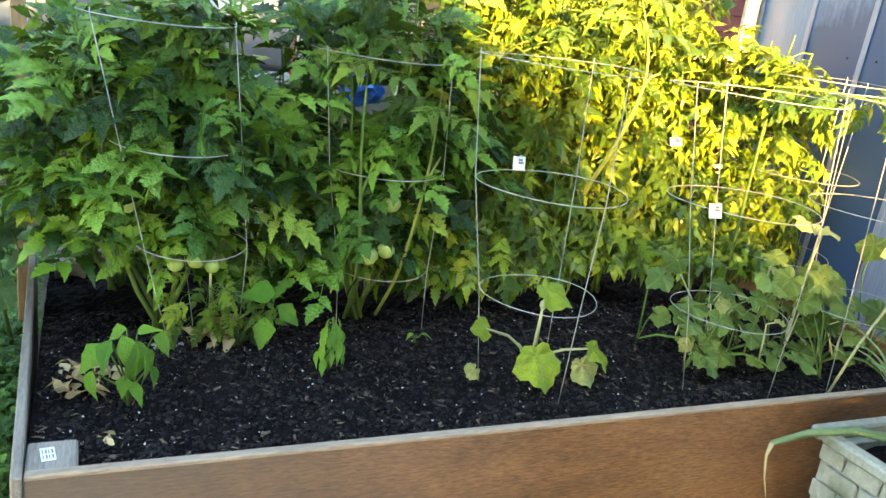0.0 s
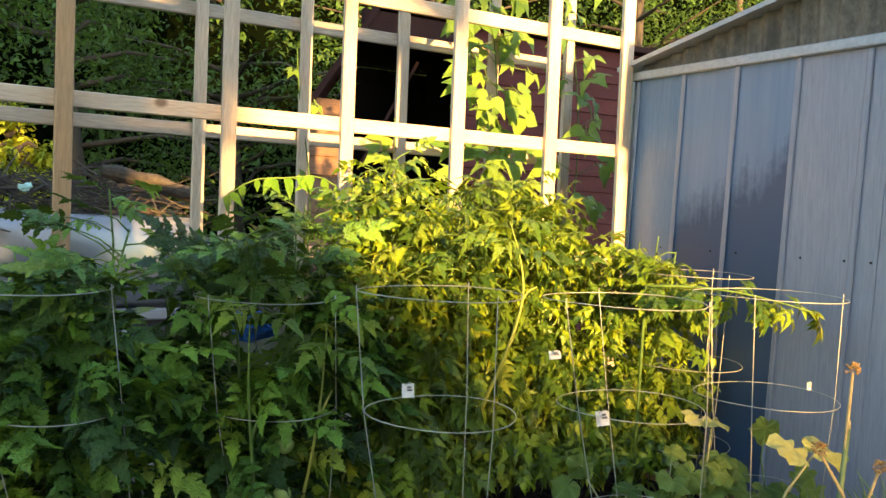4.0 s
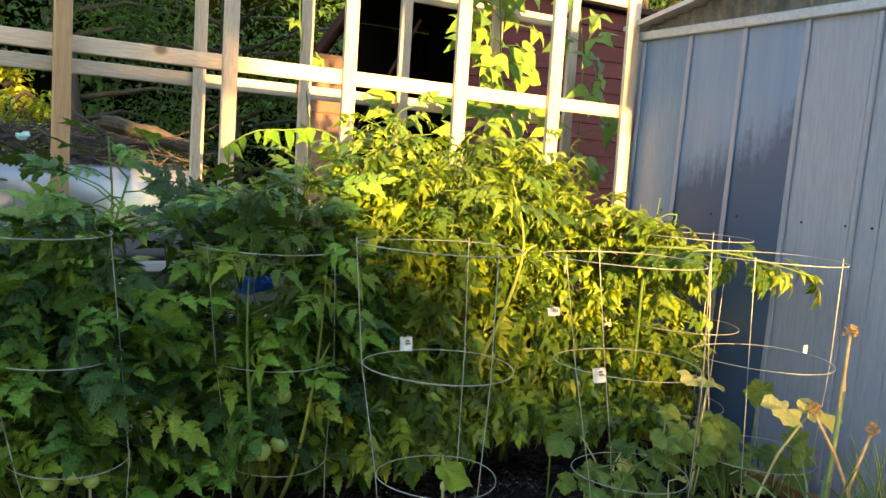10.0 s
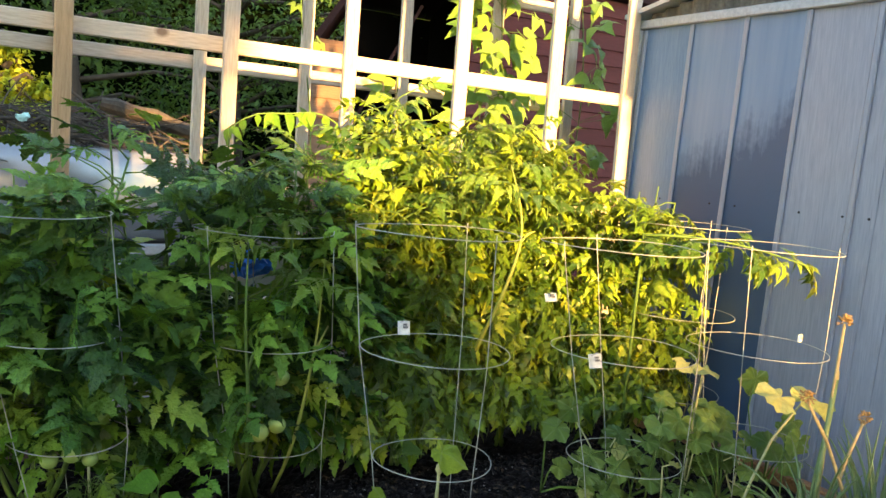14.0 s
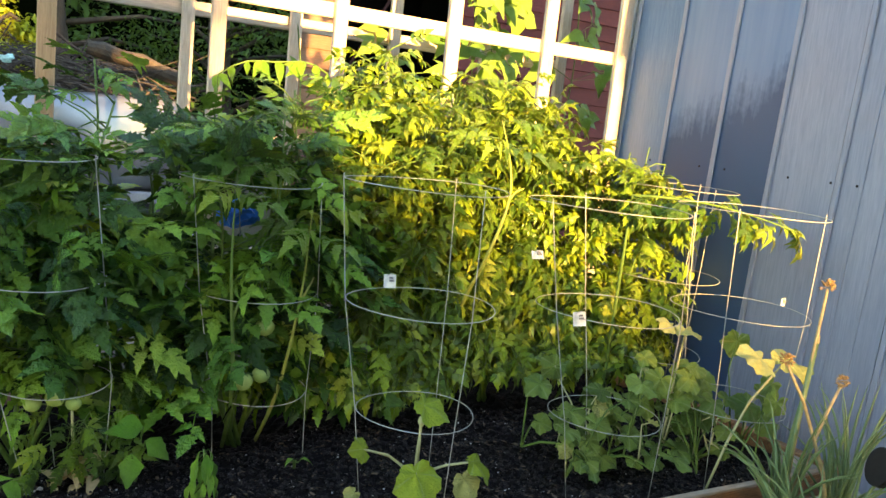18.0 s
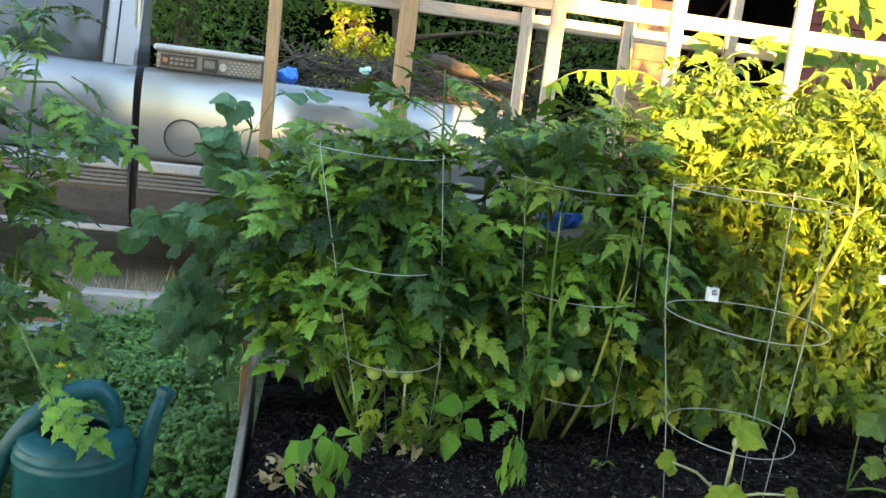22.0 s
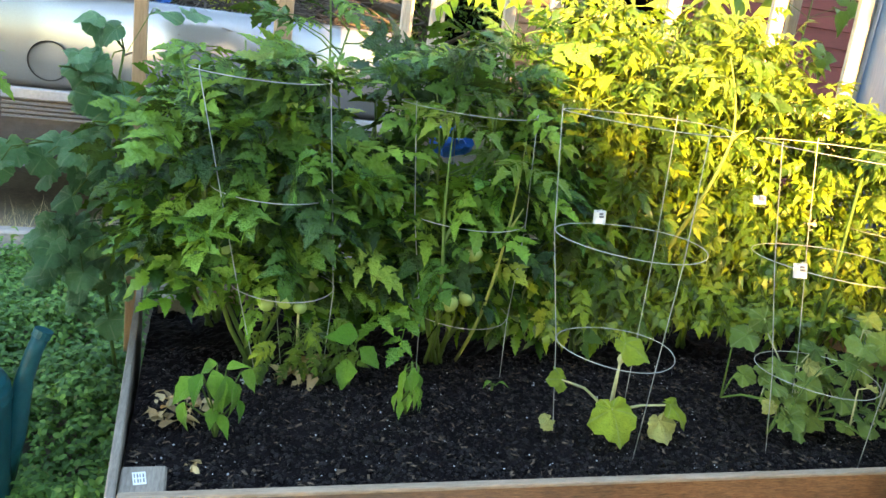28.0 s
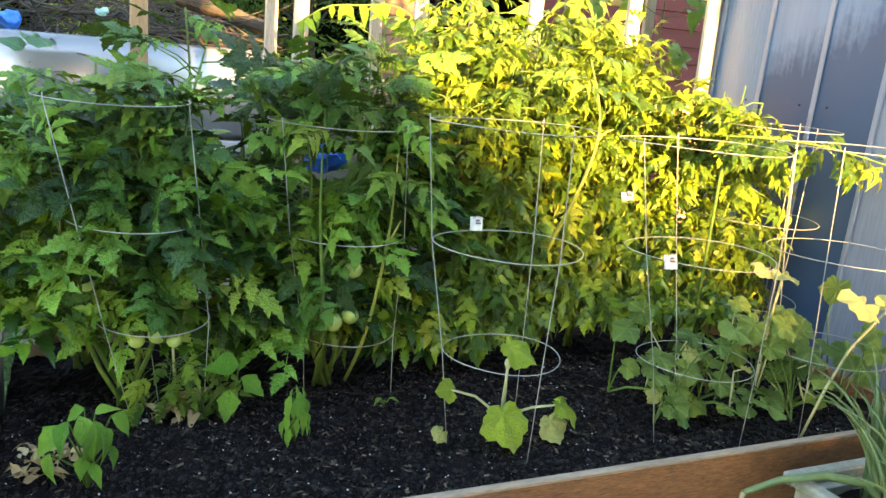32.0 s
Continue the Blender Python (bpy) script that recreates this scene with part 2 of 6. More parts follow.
SHED_TRIM = surface("pale_steel_trim", (0.30, 0.35, 0.43), (0.42, 0.46, 0.53), 3, rough=0.4, metal=0.2, depth=0.1)
GABLE = surface("mouldy_corrugated_gable", (0.045, 0.042, 0.038), (0.21, 0.19, 0.165), 9, (1, 1, 0.6), 0.8, 60, 0.5, stain=(0.06, 0.055, 0.05))
BARN = surface("maroon_lap_siding", (0.060, 0.016, 0.018), (0.100, 0.030, 0.032), 3, (0.3, 2, 2), 0.7, 40, 0.3, vary=0.25, shine=0.12)
BARN_END = surface("bare_brown_siding", (0.12, 0.070, 0.045), (0.22, 0.13, 0.085), 4, (0.4, 3, 3), 0.75, 40, 0.3, vary=0.25, shine=0.12)
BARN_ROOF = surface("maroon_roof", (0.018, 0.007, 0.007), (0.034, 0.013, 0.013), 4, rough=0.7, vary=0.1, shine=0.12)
# near-black boards: the shade inside the outbuilding is put into their colour
INNER_SHADE = surface("shade_black_boards", (0.003, 0.0025, 0.0025), (0.007, 0.006, 0.005), rough=0.9, shine=0.05)
# almost black, so gaps between the trees look shaded
WOODS_SHADE = surface("painted_woods_shade", (0.0008, 0.0014, 0.0006), (0.002, 0.0035, 0.0012), 1.5, rough=1.0, shine=0.0)
TRUCK = surface("silver_car_paint", (0.25, 0.26, 0.28), (0.27, 0.28, 0.30), 0.8, rough=0.22, metal=0.55, fine=300, depth=0.01)
TRUCK_LOW = surface("dusty_grey_paint", (0.050, 0.050, 0.054), (0.075, 0.075, 0.08), 2.5, rough=0.42, metal=0.2, fine=25, depth=0.05)
TRUCK_STRIP = plain("pale_side_moulding", (0.30, 0.30, 0.32), 0.35, vary=0.05)
TRUCK_RIB = plain("grey_moulding_rib", (0.15, 0.15, 0.16), 0.35, vary=0.05)
BLACK = plain("black_rubber", (0.012, 0.012, 0.013), 0.6)
STEEL = plain("diamond_plate_steel", (0.20, 0.19, 0.18), 0.42, 0.6)
BOX_PLATE = plain("dark_box_plate", (0.05, 0.05, 0.05), 0.5, 0.2)
STEEL_TOP = plain("pale_box_lid", (0.42, 0.41, 0.40), 0.5, 0.2)
BLUE = plain("blue_plastic", (0.04, 0.20, 0.80), 0.3)
SCRAP = plain("pale_teal_plastic", (0.35, 0.60, 0.58), 0.3, vary=0.4)
WHITE = plain("white_label", (0.74, 0.74, 0.72), 0.55)
GREY_INK = plain("grey_print", (0.22, 0.22, 0.23), 0.6)
CAN = surface("dark_teal_plastic", (0.004, 0.048, 0.062), (0.009, 0.078, 0.092), 6, rough=0.35, fine=40, depth=0.12)
CAN_MARK = plain("pale_scuff", (0.42, 0.50, 0.50), 0.6)
STONE = surface("weathered_pale_planter", (0.22, 0.225, 0.18), (0.38, 0.375, 0.32), 9, rough=0.85, fine=70, depth=0.6, stain=(0.12, 0.135, 0.08))
TERRACOTTA = surface("terracotta", (0.36, 0.13, 0.06), (0.50, 0.20, 0.09), 9, rough=0.8)
CURB = surface("weathered_landscape_timber", (0.22, 0.20, 0.19), (0.40, 0.37, 0.35), 5, (0.5, 3, 3), 0.85, 50, 0.5)
BRICK = surface("old_red_brick", (0.22, 0.10, 0.07), (0.34, 0.16, 0.11), 15, rough=0.9, vary=0.3)
GROUND = surface("dry_yard_ground", (0.085, 0.070, 0.052), (0.21, 0.175, 0.135), 1.2, rough=0.95, fine=35, depth=0.8, stain=(0.09, 0.12, 0.05))
PATH_M = surface("grey_path", (0.22, 0.22, 0.22), (0.34, 0.33, 0.32), 4, rough=0.9, fine=60, depth=0.5)
BARK = surface("grey_bark", (0.035, 0.028, 0.022), (0.085, 0.07, 0.055), 6, (3, 3, 0.6), 0.9, 40, 0.8)
BARK_LOG = surface("cut_log_bark", (0.028, 0.023, 0.019), (0.085, 0.070, 0.056), 14, (2, 2, 2), 0.9, 70, 1.0)
TWIG = surface("dead_branch", (0.05, 0.04, 0.035), (0.115, 0.095, 0.08), 20, rough=0.9, vary=0.35)
STRAW = leafy("dry_grass", (0.34, 0.27, 0.14), (0.52, 0.43, 0.25), (0.4, 0.33, 0.15), 0.2, 0.85)
YELLOW = plain("yellow_petals", (0.75, 0.55, 0.03), 0.5)
HOUSE = surface("pale_stucco", (0.42, 0.40, 0.36), (0.52, 0.50, 0.46), 3, rough=0.9)
SHINGLE = surface("grey_shingle_roof", (0.08, 0.08, 0.08), (0.16, 0.155, 0.15), 8, rough=0.9)
HOSE_GREEN = surface("green_hose_plastic", (0.03, 0.24, 0.10), (0.05, 0.33, 0.15), 8, rough=0.35, fine=50, depth=0.1)
mg, ntg, pg, og = nodes_of("tinted_window_glass")
pg.inputs["Base Color"].default_value = (0.03, 0.035, 0.045, 1)
pg.inputs["Roughness"].default_value = 0.06
GLASS = mg


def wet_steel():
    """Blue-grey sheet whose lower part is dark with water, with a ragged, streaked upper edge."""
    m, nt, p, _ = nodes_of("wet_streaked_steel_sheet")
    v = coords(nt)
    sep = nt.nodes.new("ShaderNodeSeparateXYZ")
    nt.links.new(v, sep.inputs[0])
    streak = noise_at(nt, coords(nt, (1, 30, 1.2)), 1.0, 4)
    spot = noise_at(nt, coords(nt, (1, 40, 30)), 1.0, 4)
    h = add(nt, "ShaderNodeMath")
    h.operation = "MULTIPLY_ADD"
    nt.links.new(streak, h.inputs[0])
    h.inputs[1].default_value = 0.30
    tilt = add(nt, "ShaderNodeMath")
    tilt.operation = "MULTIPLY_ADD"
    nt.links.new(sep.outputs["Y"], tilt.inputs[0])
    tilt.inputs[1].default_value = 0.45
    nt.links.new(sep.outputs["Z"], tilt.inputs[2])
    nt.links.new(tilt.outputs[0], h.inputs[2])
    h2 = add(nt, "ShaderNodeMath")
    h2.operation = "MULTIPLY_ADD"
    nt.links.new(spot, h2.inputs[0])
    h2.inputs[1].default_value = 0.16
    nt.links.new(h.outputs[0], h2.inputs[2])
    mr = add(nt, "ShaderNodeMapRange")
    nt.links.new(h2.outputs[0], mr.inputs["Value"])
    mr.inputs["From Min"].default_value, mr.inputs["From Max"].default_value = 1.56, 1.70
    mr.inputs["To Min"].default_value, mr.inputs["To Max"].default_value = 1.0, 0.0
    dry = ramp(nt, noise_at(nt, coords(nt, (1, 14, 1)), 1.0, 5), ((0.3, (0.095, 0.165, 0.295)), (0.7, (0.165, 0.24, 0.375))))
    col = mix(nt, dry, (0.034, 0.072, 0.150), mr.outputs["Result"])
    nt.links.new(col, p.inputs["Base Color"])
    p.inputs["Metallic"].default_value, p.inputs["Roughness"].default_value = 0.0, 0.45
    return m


SHED_STREAK = wet_steel()


def board_wood():
    """Wet plywood: orange-brown streaks along the board, greying towards its weathered end."""
    m, nt, p, _ = nodes_of("wet_brown_board")
    streak = noise_at(nt, coords(nt, (22, 150, 230)), 1.0, 8, 0.75)
    patch = noise_at(nt, coords(nt, (2.2, 5, 7)), 1.0, 5)
    fine = noise_at(nt, coords(nt, (60, 300, 420)), 1.0, 5)
    col = ramp(nt, streak, ((0.32, (0.090, 0.050, 0.028)), (0.50, (0.250, 0.122, 0.055)), (0.68, (0.40, 0.225, 0.110))))
    col = mix(nt, col, ramp(nt, patch, ((0.30, (0.62, 0.60, 0.60)), (0.60, (1.1, 1.05, 1.0)))), 1.0, "MULTIPLY")
    col = mix(nt, col, ramp(nt, fine, ((0.35, (0.62, 0.60, 0.58)), (0.6, (1.05, 1.05, 1.05)))), 1.0, "MULTIPLY")
    sep = nt.nodes.new("ShaderNodeSeparateXYZ")
    nt.links.new(coords(nt), sep.inputs[0])
    mr = add(nt, "ShaderNodeMapRange")
    nt.links.new(sep.outputs["X"], mr.inputs["Value"])
    mr.inputs["From Min"].default_value, mr.inputs["From Max"].default_value = 0.15, 1.1
    mr.inputs["To Min"].default_value, mr.inputs["To Max"].default_value = 0.9, 0.0
    col = mix(nt, col, mix(nt, (0.115, 0.104, 0.094), col, 0.18), mr.outputs["Result"])
    nt.links.new(col, p.inputs["Base Color"])
    p.inputs["Roughness"].default_value = 0.45
    bump(nt, p, streak, 0.5, 0.003)
    return m


PLY = board_wood()

# ---- building helpers ----
def empty(name, x, y, z, label, category, group="", kind=""):
    ob = new(name)
    ob.empty_display_size = 0.05
    ob.location = (x, y, z)
    ob.matrix_basis = Matrix.Translation((x, y, z))
    return tagged(ob, label, category, group, kind)


def world_of(ob):
    m = ob.matrix_basis.copy()
    return world_of(ob.parent) @ ob.matrix_parent_inverse @ m if ob.parent else m


def adopt(ob, parent):
    """Make ob a part of parent and leave it where it stands."""
    ob.parent = parent
    ob.matrix_parent_inverse = world_of(parent).inverted()
    return ob


def mesh_of(name, verts, faces, material, smooth=False):
    me = bpy.data.meshes.new(name)
    me.from_pydata([tuple(v) for v in verts], [], [tuple(f) for f in faces])
    me.materials.append(material)
    if smooth:
        me.polygons.foreach_set("use_smooth", [True] * len(me.polygons))
    me.update()
    return me


def part(name, shape, material, parent=None, label="", smooth=False, kind=""):
    """Links a shape (a bmesh, or verts and faces) as one mesh object, under a thing or a part."""
    if isinstance(shape, bmesh.types.BMesh):
        me = bpy.data.meshes.new(name)
        shape.to_mesh(me)
        shape.free()
        me.materials.append(material)
        if smooth:
            me.polygons.foreach_set("use_smooth", [True] * len(me.polygons))
    else:
        me = mesh_of(name, shape[0], shape[1], material, smooth)
    ob = new(name, me)
    if parent is not None:
        adopt(ob, parent)
    return tagged(ob, label, "", "", kind)


def box(lo, hi, bevel=0.003, turn=None):
    bm = bmesh.new()
    lo, hi = Vector(lo), Vector(hi)
    c, s = (lo + hi) / 2, hi - lo
    bmesh.ops.create_cube(bm, size=1.0, matrix=Matrix.Diagonal((*s, 1)))
    if bevel:
        bmesh.ops.bevel(bm, geom=bm.edges[:], offset=bevel, segments=1, affect="EDGES")
    m = Matrix.Translation(c) @ (turn or Matrix.Identity(4))
    bmesh.ops.transform(bm, matrix=m, verts=bm.verts)
    return bm


def joined(*bms):
    out = bmesh.new()
    for b in bms:
        me = bpy.data.meshes.new("piece")
        b.to_mesh(me)
        out.from_mesh(me)
        b.free()
        bpy.data.meshes.remove(me)
    return out


def tube(points, radii, sides=6, closed=False):
    """A round bar along points; radii is one number or one a point."""
    pts = [Vector(p) for p in points]
    n = len(pts)
    rad = [radii] * n if isinstance(radii, (int, float)) else list(radii)
    verts, faces = [], []
    side = None
    for i, p in enumerate(pts):
        d = (pts[(i + 1) % n] - pts[i - 1]) if closed else (pts[min(i + 1, n - 1)] - pts[max(i - 1, 0)])
        d = d.normalized() if d.length > 1e-9 else Vector((0, 0, 1))
        if side is None:
            side = d.orthogonal().normalized()
        side = (side - d * side.dot(d))
        side = side.normalized() if side.length > 1e-6 else d.orthogonal().normalized()
        up = d.cross(side)
        for k in range(sides):
            a = 2 * math.pi * k / sides
            verts.append(p + (side * math.cos(a) + up * math.sin(a)) * rad[i])
    for i in range(n if closed else n - 1):
        a, b = i * sides, ((i + 1) % n) * sides
        for k in range(sides):
            faces.append((a + k, a + (k + 1) % sides, b + (k + 1) % sides, b + k))
    if not closed:
        faces.append(tuple(range(sides - 1, -1, -1)))
        faces.append(tuple((n - 1) * sides + k for k in range(sides)))
    return verts, faces


def curve(points, n=16):
    """A smooth line through points."""
    p = [Vector(q) for q in points]
    p = [p[0] * 2 - p[1]] + p + [p[-1] * 2 - p[-2]]
    out = []
    for k in range(n + 1):
        t = (len(p) - 3) * k / n
        i = min(int(t), len(p) - 4)
        t -= i
        a, b, c, d = p[i:i + 4]
        out.append(0.5 * (2 * b + (c - a) * t + (2 * a - 5 * b + 4 * c - d) * t * t + (3 * b - a - 3 * c + d) * t ** 3))
    return out


def merge(*shapes):
    verts, faces = [], []
    for v, f in shapes:
        o = len(verts)
        verts.extend(v)
        faces.extend(tuple(i + o for i in q) for q in f)
    return verts, faces


def ring(cx, cy, z, r, wire=0.0022, steps=28, wobble=0.0):
    pts = [(cx + (r + wobble * math.sin(3 * a)) * math.cos(a), cy + (r + wobble * math.sin(3 * a)) * math.sin(a), z + wobble * math.sin(2 * a + 1)) for a in [2 * math.pi * k / steps for k in range(steps)]]
    return tube(pts, wire, 5, True)


def lathe(profile, sides=24, cx=0.0, cy=0.0, squash=1.0):
    verts, faces = [], []
    for r, z in profile:
        for k in range(sides):
            a = 2 * math.pi * k / sides
            verts.append((cx + r * math.cos(a), cy + r * squash * math.sin(a), z))
    for i in range(len(profile) - 1):
        for k in range(sides):
            faces.append((i * sides + k, i * sides + (k + 1) % sides, (i + 1) * sides + (k + 1) % sides, (i + 1) * sides + k))
    return verts, faces


class Stamp:
    """Collects copies of small templates into one mesh."""

    def __init__(self):
        self.v, self.f, self.n = [], [], 0

    def put(self, template, m):
        tv, tf = template
        a = np.array(m)
        self.v.append(tv @ a[:3, :3].T + a[:3, 3])
        self.f.extend(tuple(i + self.n for i in q) for q in tf)
        self.n += len(tv)

    def done(self, name, material, parent=None, label="", kind="", smooth=True):
        verts = np.concatenate(self.v)
        return part(name, (verts.tolist(), self.f), material, parent, label, smooth, kind)


rng = random.Random(7)


def frame_to(direction, up=(0, 0, 1), roll=0.0):
    """A turn whose x axis goes along direction and whose z axis leans to up."""
    x = Vector(direction).normalized()
    z = Vector(up) - x * Vector(up).dot(x)
    z = z.normalized() if z.length > 1e-4 else x.orthogonal().normalized()
    y = z.cross(x)
    return Matrix((x, y, z)).transposed().to_4x4() @ Matrix.Rotation(roll, 4, "X")


# ---- leaf templates: x runs from the stalk to the tip, z is the upper side ----
def blade(length, width, lobes, fold=0.25, droop=0.3, seed=0, origin=(0, 0, 0), angle=0.0):
    """One leaflet with a notched margin, folded along its midrib and drooping to the tip."""
    r = random.Random(seed)
    steps = len(lobes)
    verts, faces = [], []
    ca, sa = math.cos(angle), math.sin(angle)

    def at(x, y, z):
        z = z - droop * x * x / length
        verts.append((origin[0] + ca * x - sa * y, origin[1] + sa * x + ca * y, origin[2] + z))

    for i in range(steps + 1):
        at(length * i / steps, 0, 0)
    for s in (1, -1):
        for i, w in enumerate(lobes):
            x = length * (i + 0.55 + r.uniform(-0.15, 0.15)) / steps
            y = s * width * w * r.uniform(0.9, 1.1) / 2
            at(x, y, abs(y) * fold + r.uniform(-0.03, 0.03) * width)
    for s in range(2):
        b = steps + 1 + s * steps
        for i in range(steps):
            tri = (i, i + 1, b + i)
            faces.append(tri if s == 1 else tri[::-1])
            if i < steps - 1:
                tri = (i + 1, b + i + 1, b + i)
                faces.append(tri if s == 1 else tri[::-1])
    return verts, faces


TOMATO_LOBES = (0.36, 0.92, 0.66, 1.0, 0.60, 0.80, 0.40, 0.44, 0.20, 0.06)


def tomato_leaf(seed, curl=1.0):
    """A pinnate tomato leaf about one unit long: narrow, toothed leaflets set apart along a thin spine."""
    r = random.Random(seed)
    shapes = []
    bend, sway = r.uniform(0.2, 0.75), r.uniform(-0.12, 0.12)

    def spine(t):
        return (t * 0.74 - 0.05 * bend * t ** 3, sway * t * t, -bend * t * t * 0.4)

    shapes.append(tube([spine(t) for t in (0, 0.35, 0.7, 1.0)], [0.014, 0.011, 0.009, 0.006], 3))
    shapes.append(blade(0.40, 0.27, TOMATO_LOBES, curl * r.uniform(0.1, 0.5), curl * r.uniform(0.2, 0.9), seed * 9, spine(1.0), r.uniform(-0.25, 0.25)))
    for k, t in enumerate((0.30, 0.58, 0.86)):
        for s in (1, -1):
            ln = (0.28, 0.37, 0.34)[k] * r.uniform(0.8, 1.2)
            shapes.append(blade(ln, ln * r.uniform(0.50, 0.68), TOMATO_LOBES, curl * r.uniform(0.05, 0.55), curl * r.uniform(0.1, 1.2), seed * 31 + k * 2 + s, spine(t + r.uniform(-0.04, 0.04)), s * r.uniform(0.75, 1.35)))
    for t in (0.44, 0.72):
        s = r.choice((1, -1))
        shapes.append(blade(0.11, 0.06, (0.6, 1.0, 0.7, 0.3), 0.3, 0.4, seed + 3, spine(t), s * 1.3))
    v, f = merge(*shapes)
    return np.array([tuple(q) for q in v]), f


def lobed_leaf(seed, lobes=5, notch=0.35, heart=0.25, rings=2, tip=0.18):
    """A broad, palmate leaf (squash, cucumber) about one unit across, cupped and wavy."""
    r = random.Random(seed)
    steps = 30
    verts, faces = [(0.0, 0.0, 0.0)], []
    outline = []
    for k in range(steps + 1):
        a = math.pi * (2 * k / steps - 1) * (1 - 0.06 * heart)
        wave = 0.5 + 0.5 * math.cos(lobes * a)
        rad = 0.5 * (1 - notch * (1 - wave)) * (1.08 - tip + tip * math.cos(a)) * (1 - heart * max(0, (abs(a) / math.pi - 0.8) * 5) * 0.8)
        rad *= 1 + (0.045 if k % 2 else -0.045) + r.uniform(-0.03, 0.03)
        outline.append((a, rad))
    for q in range(1, rings + 1):
        for a, rad in outline:
            d = rad * q / rings
            z = 0.16 * d - 0.55 * d * d + 0.06 * math.sin(lobes * a + 1.2 + seed) * q / rings + 0.03 * math.sin(3 * a + seed) * q / rings + r.uniform(-0.012, 0.012)
            verts.append((d * math.cos(a) + 0.0, d * math.sin(a), z))
    n = steps + 1
    for k in range(steps):
        faces.append((0, 1 + k, 2 + k))
        for q in range(rings - 1):
            b, c = 1 + q * n, 1 + (q + 1) * n
            faces.append((b + k, c + k, c + k + 1, b + k + 1))
    return np.array(verts), faces


def oval_leaf(seed, width=0.55, droop=0.5):
    lobes = (0.36, 0.74, 1.0, 0.90, 0.80, 0.50, 0.30, 0.08)
    v, f = blade(1.0, width, lobes, 0.42, droop, seed)
    return np.array(v), f


def trifoliate(seed):
    v, f = merge(*[blade(0.55, 0.42, (0.75, 1.0, 0.9, 0.62, 0.35, 0.12), 0.2, 0.5, seed + k, (0.25 if not k else 0.1, 0.05 * k, 0), 1.25 * k) for k in (0, 1, -1)],
                 tube([(-0.1, 0, 0), (0.3, 0, 0)], 0.01, 3))
    return np.array([tuple(q) for q in v]), f


LEAVES = [tomato_leaf(s, 0.55) for s in range(1, 13)]
CURLED = [tomato_leaf(s, 1.15) for s in range(31, 41)]
LOBED = [lobed_leaf(s, 5, 0.13, 0.6, 3, 0.36) for s in range(1, 5)]
ROUND = [lobed_leaf(s, 3, 0.12, 0.5, 3, 0.34) for s in range(11, 15)]
OVAL = [oval_leaf(s, 0.46 + 0.07 * (s % 3), 0.45 + 0.2 * (s % 3)) for s in range(4)]
BROAD = [oval_leaf(s + 20, 0.66, 0.35) for s in range(3)]
NARROW = [oval_leaf(s + 30, 0.30 + 0.05 * s, 0.3) for s in range(3)]
TRI = [trifoliate(s * 5) for s in range(1, 5)]


def shared(name, templates, material):
    return [mesh_of(name, v, f, material, True) for v, f in templates]


LEAF_MESH = shared("leaf", LEAVES, TOMATO_ONE)
CURLED_MESH = shared("leaf", CURLED, FINE_ONE)
LOBED_MESH = shared("leaf", LOBED, SQUASH)
ZUKE_MESH = shared("leaf", [lobed_leaf(s, 5, 0.15, 0.5, 3) for s in range(21, 26)], ZUKE)
OLD_MESH = shared("leaf", LOBED[:2], SQUASH_OLD)
ROUND_MESH = shared("leaf", ROUND, BLUE_LEAF)
PEPPER_MESH = shared("leaf", OVAL, PEPPER)
BROAD_MESH = shared("leaf", BROAD, PEPPER)
NARROW_MESH = shared("leaf", NARROW, PEPPER)
TRI_MESH = shared("leaf", TRI, BEAN)


def leaf_at(mesh, parent, place, direction, size, up=(0, 0, 1), roll=0.0):
    ob = new("leaf", mesh)
    ob.matrix_basis = Matrix.Translation(place) @ frame_to(direction, up, roll) @ Matrix.Scale(size, 4)
    return adopt(ob, parent)

# ---- ground and setting ----
GZ = -0.33                      # the yard lies a board's height under the bed's rim


def yard():
    n, half = 90, 60.0
    axis = [half * math.copysign(abs(u) ** 2.6, u) for u in [2 * i / n - 1 for i in range(n + 1)]]
    verts = []
    for y in axis:
        for x in axis:
            h = noise.noise((x * 1.7, y * 1.7, 0.3)) * 0.02 + noise.noise((x * 0.3, y * 0.3, 4)) * 0.03
            verts.append((x, y + 2, GZ - 0.03 + h))
    faces = [(j * (n + 1) + i, j * (n + 1) + i + 1, (j + 1) * (n + 1) + i + 1, (j + 1) * (n + 1) + i) for j in range(n) for i in range(n)]
    far = 2500.0
    o = len(verts)
    verts += [(-far, -far, GZ - 0.06), (far, -far, GZ - 0.06), (far, far, GZ - 0.06), (-far, far, GZ - 0.06)]
    corners = (0, n, (n + 1) * (n + 1) - 1, n * (n + 1))
    faces += [(o + k, o + (k + 1) % 4, corners[(k + 1) % 4], corners[k]) for k in range(4)]
    ob = part("ground", (verts, faces), GROUND, smooth=True)
    return tagged(ob, "bare dry yard earth with patches of weeds", "ground", kind="structure")


yard()
path = part("path", box((-1.35, 0.9, GZ - 0.06), (-0.86, 2.5, GZ + 0.0), 0.01), PATH_M)
tagged(path, "narrow grey concrete garden path beside weeds", "path", kind="structure")

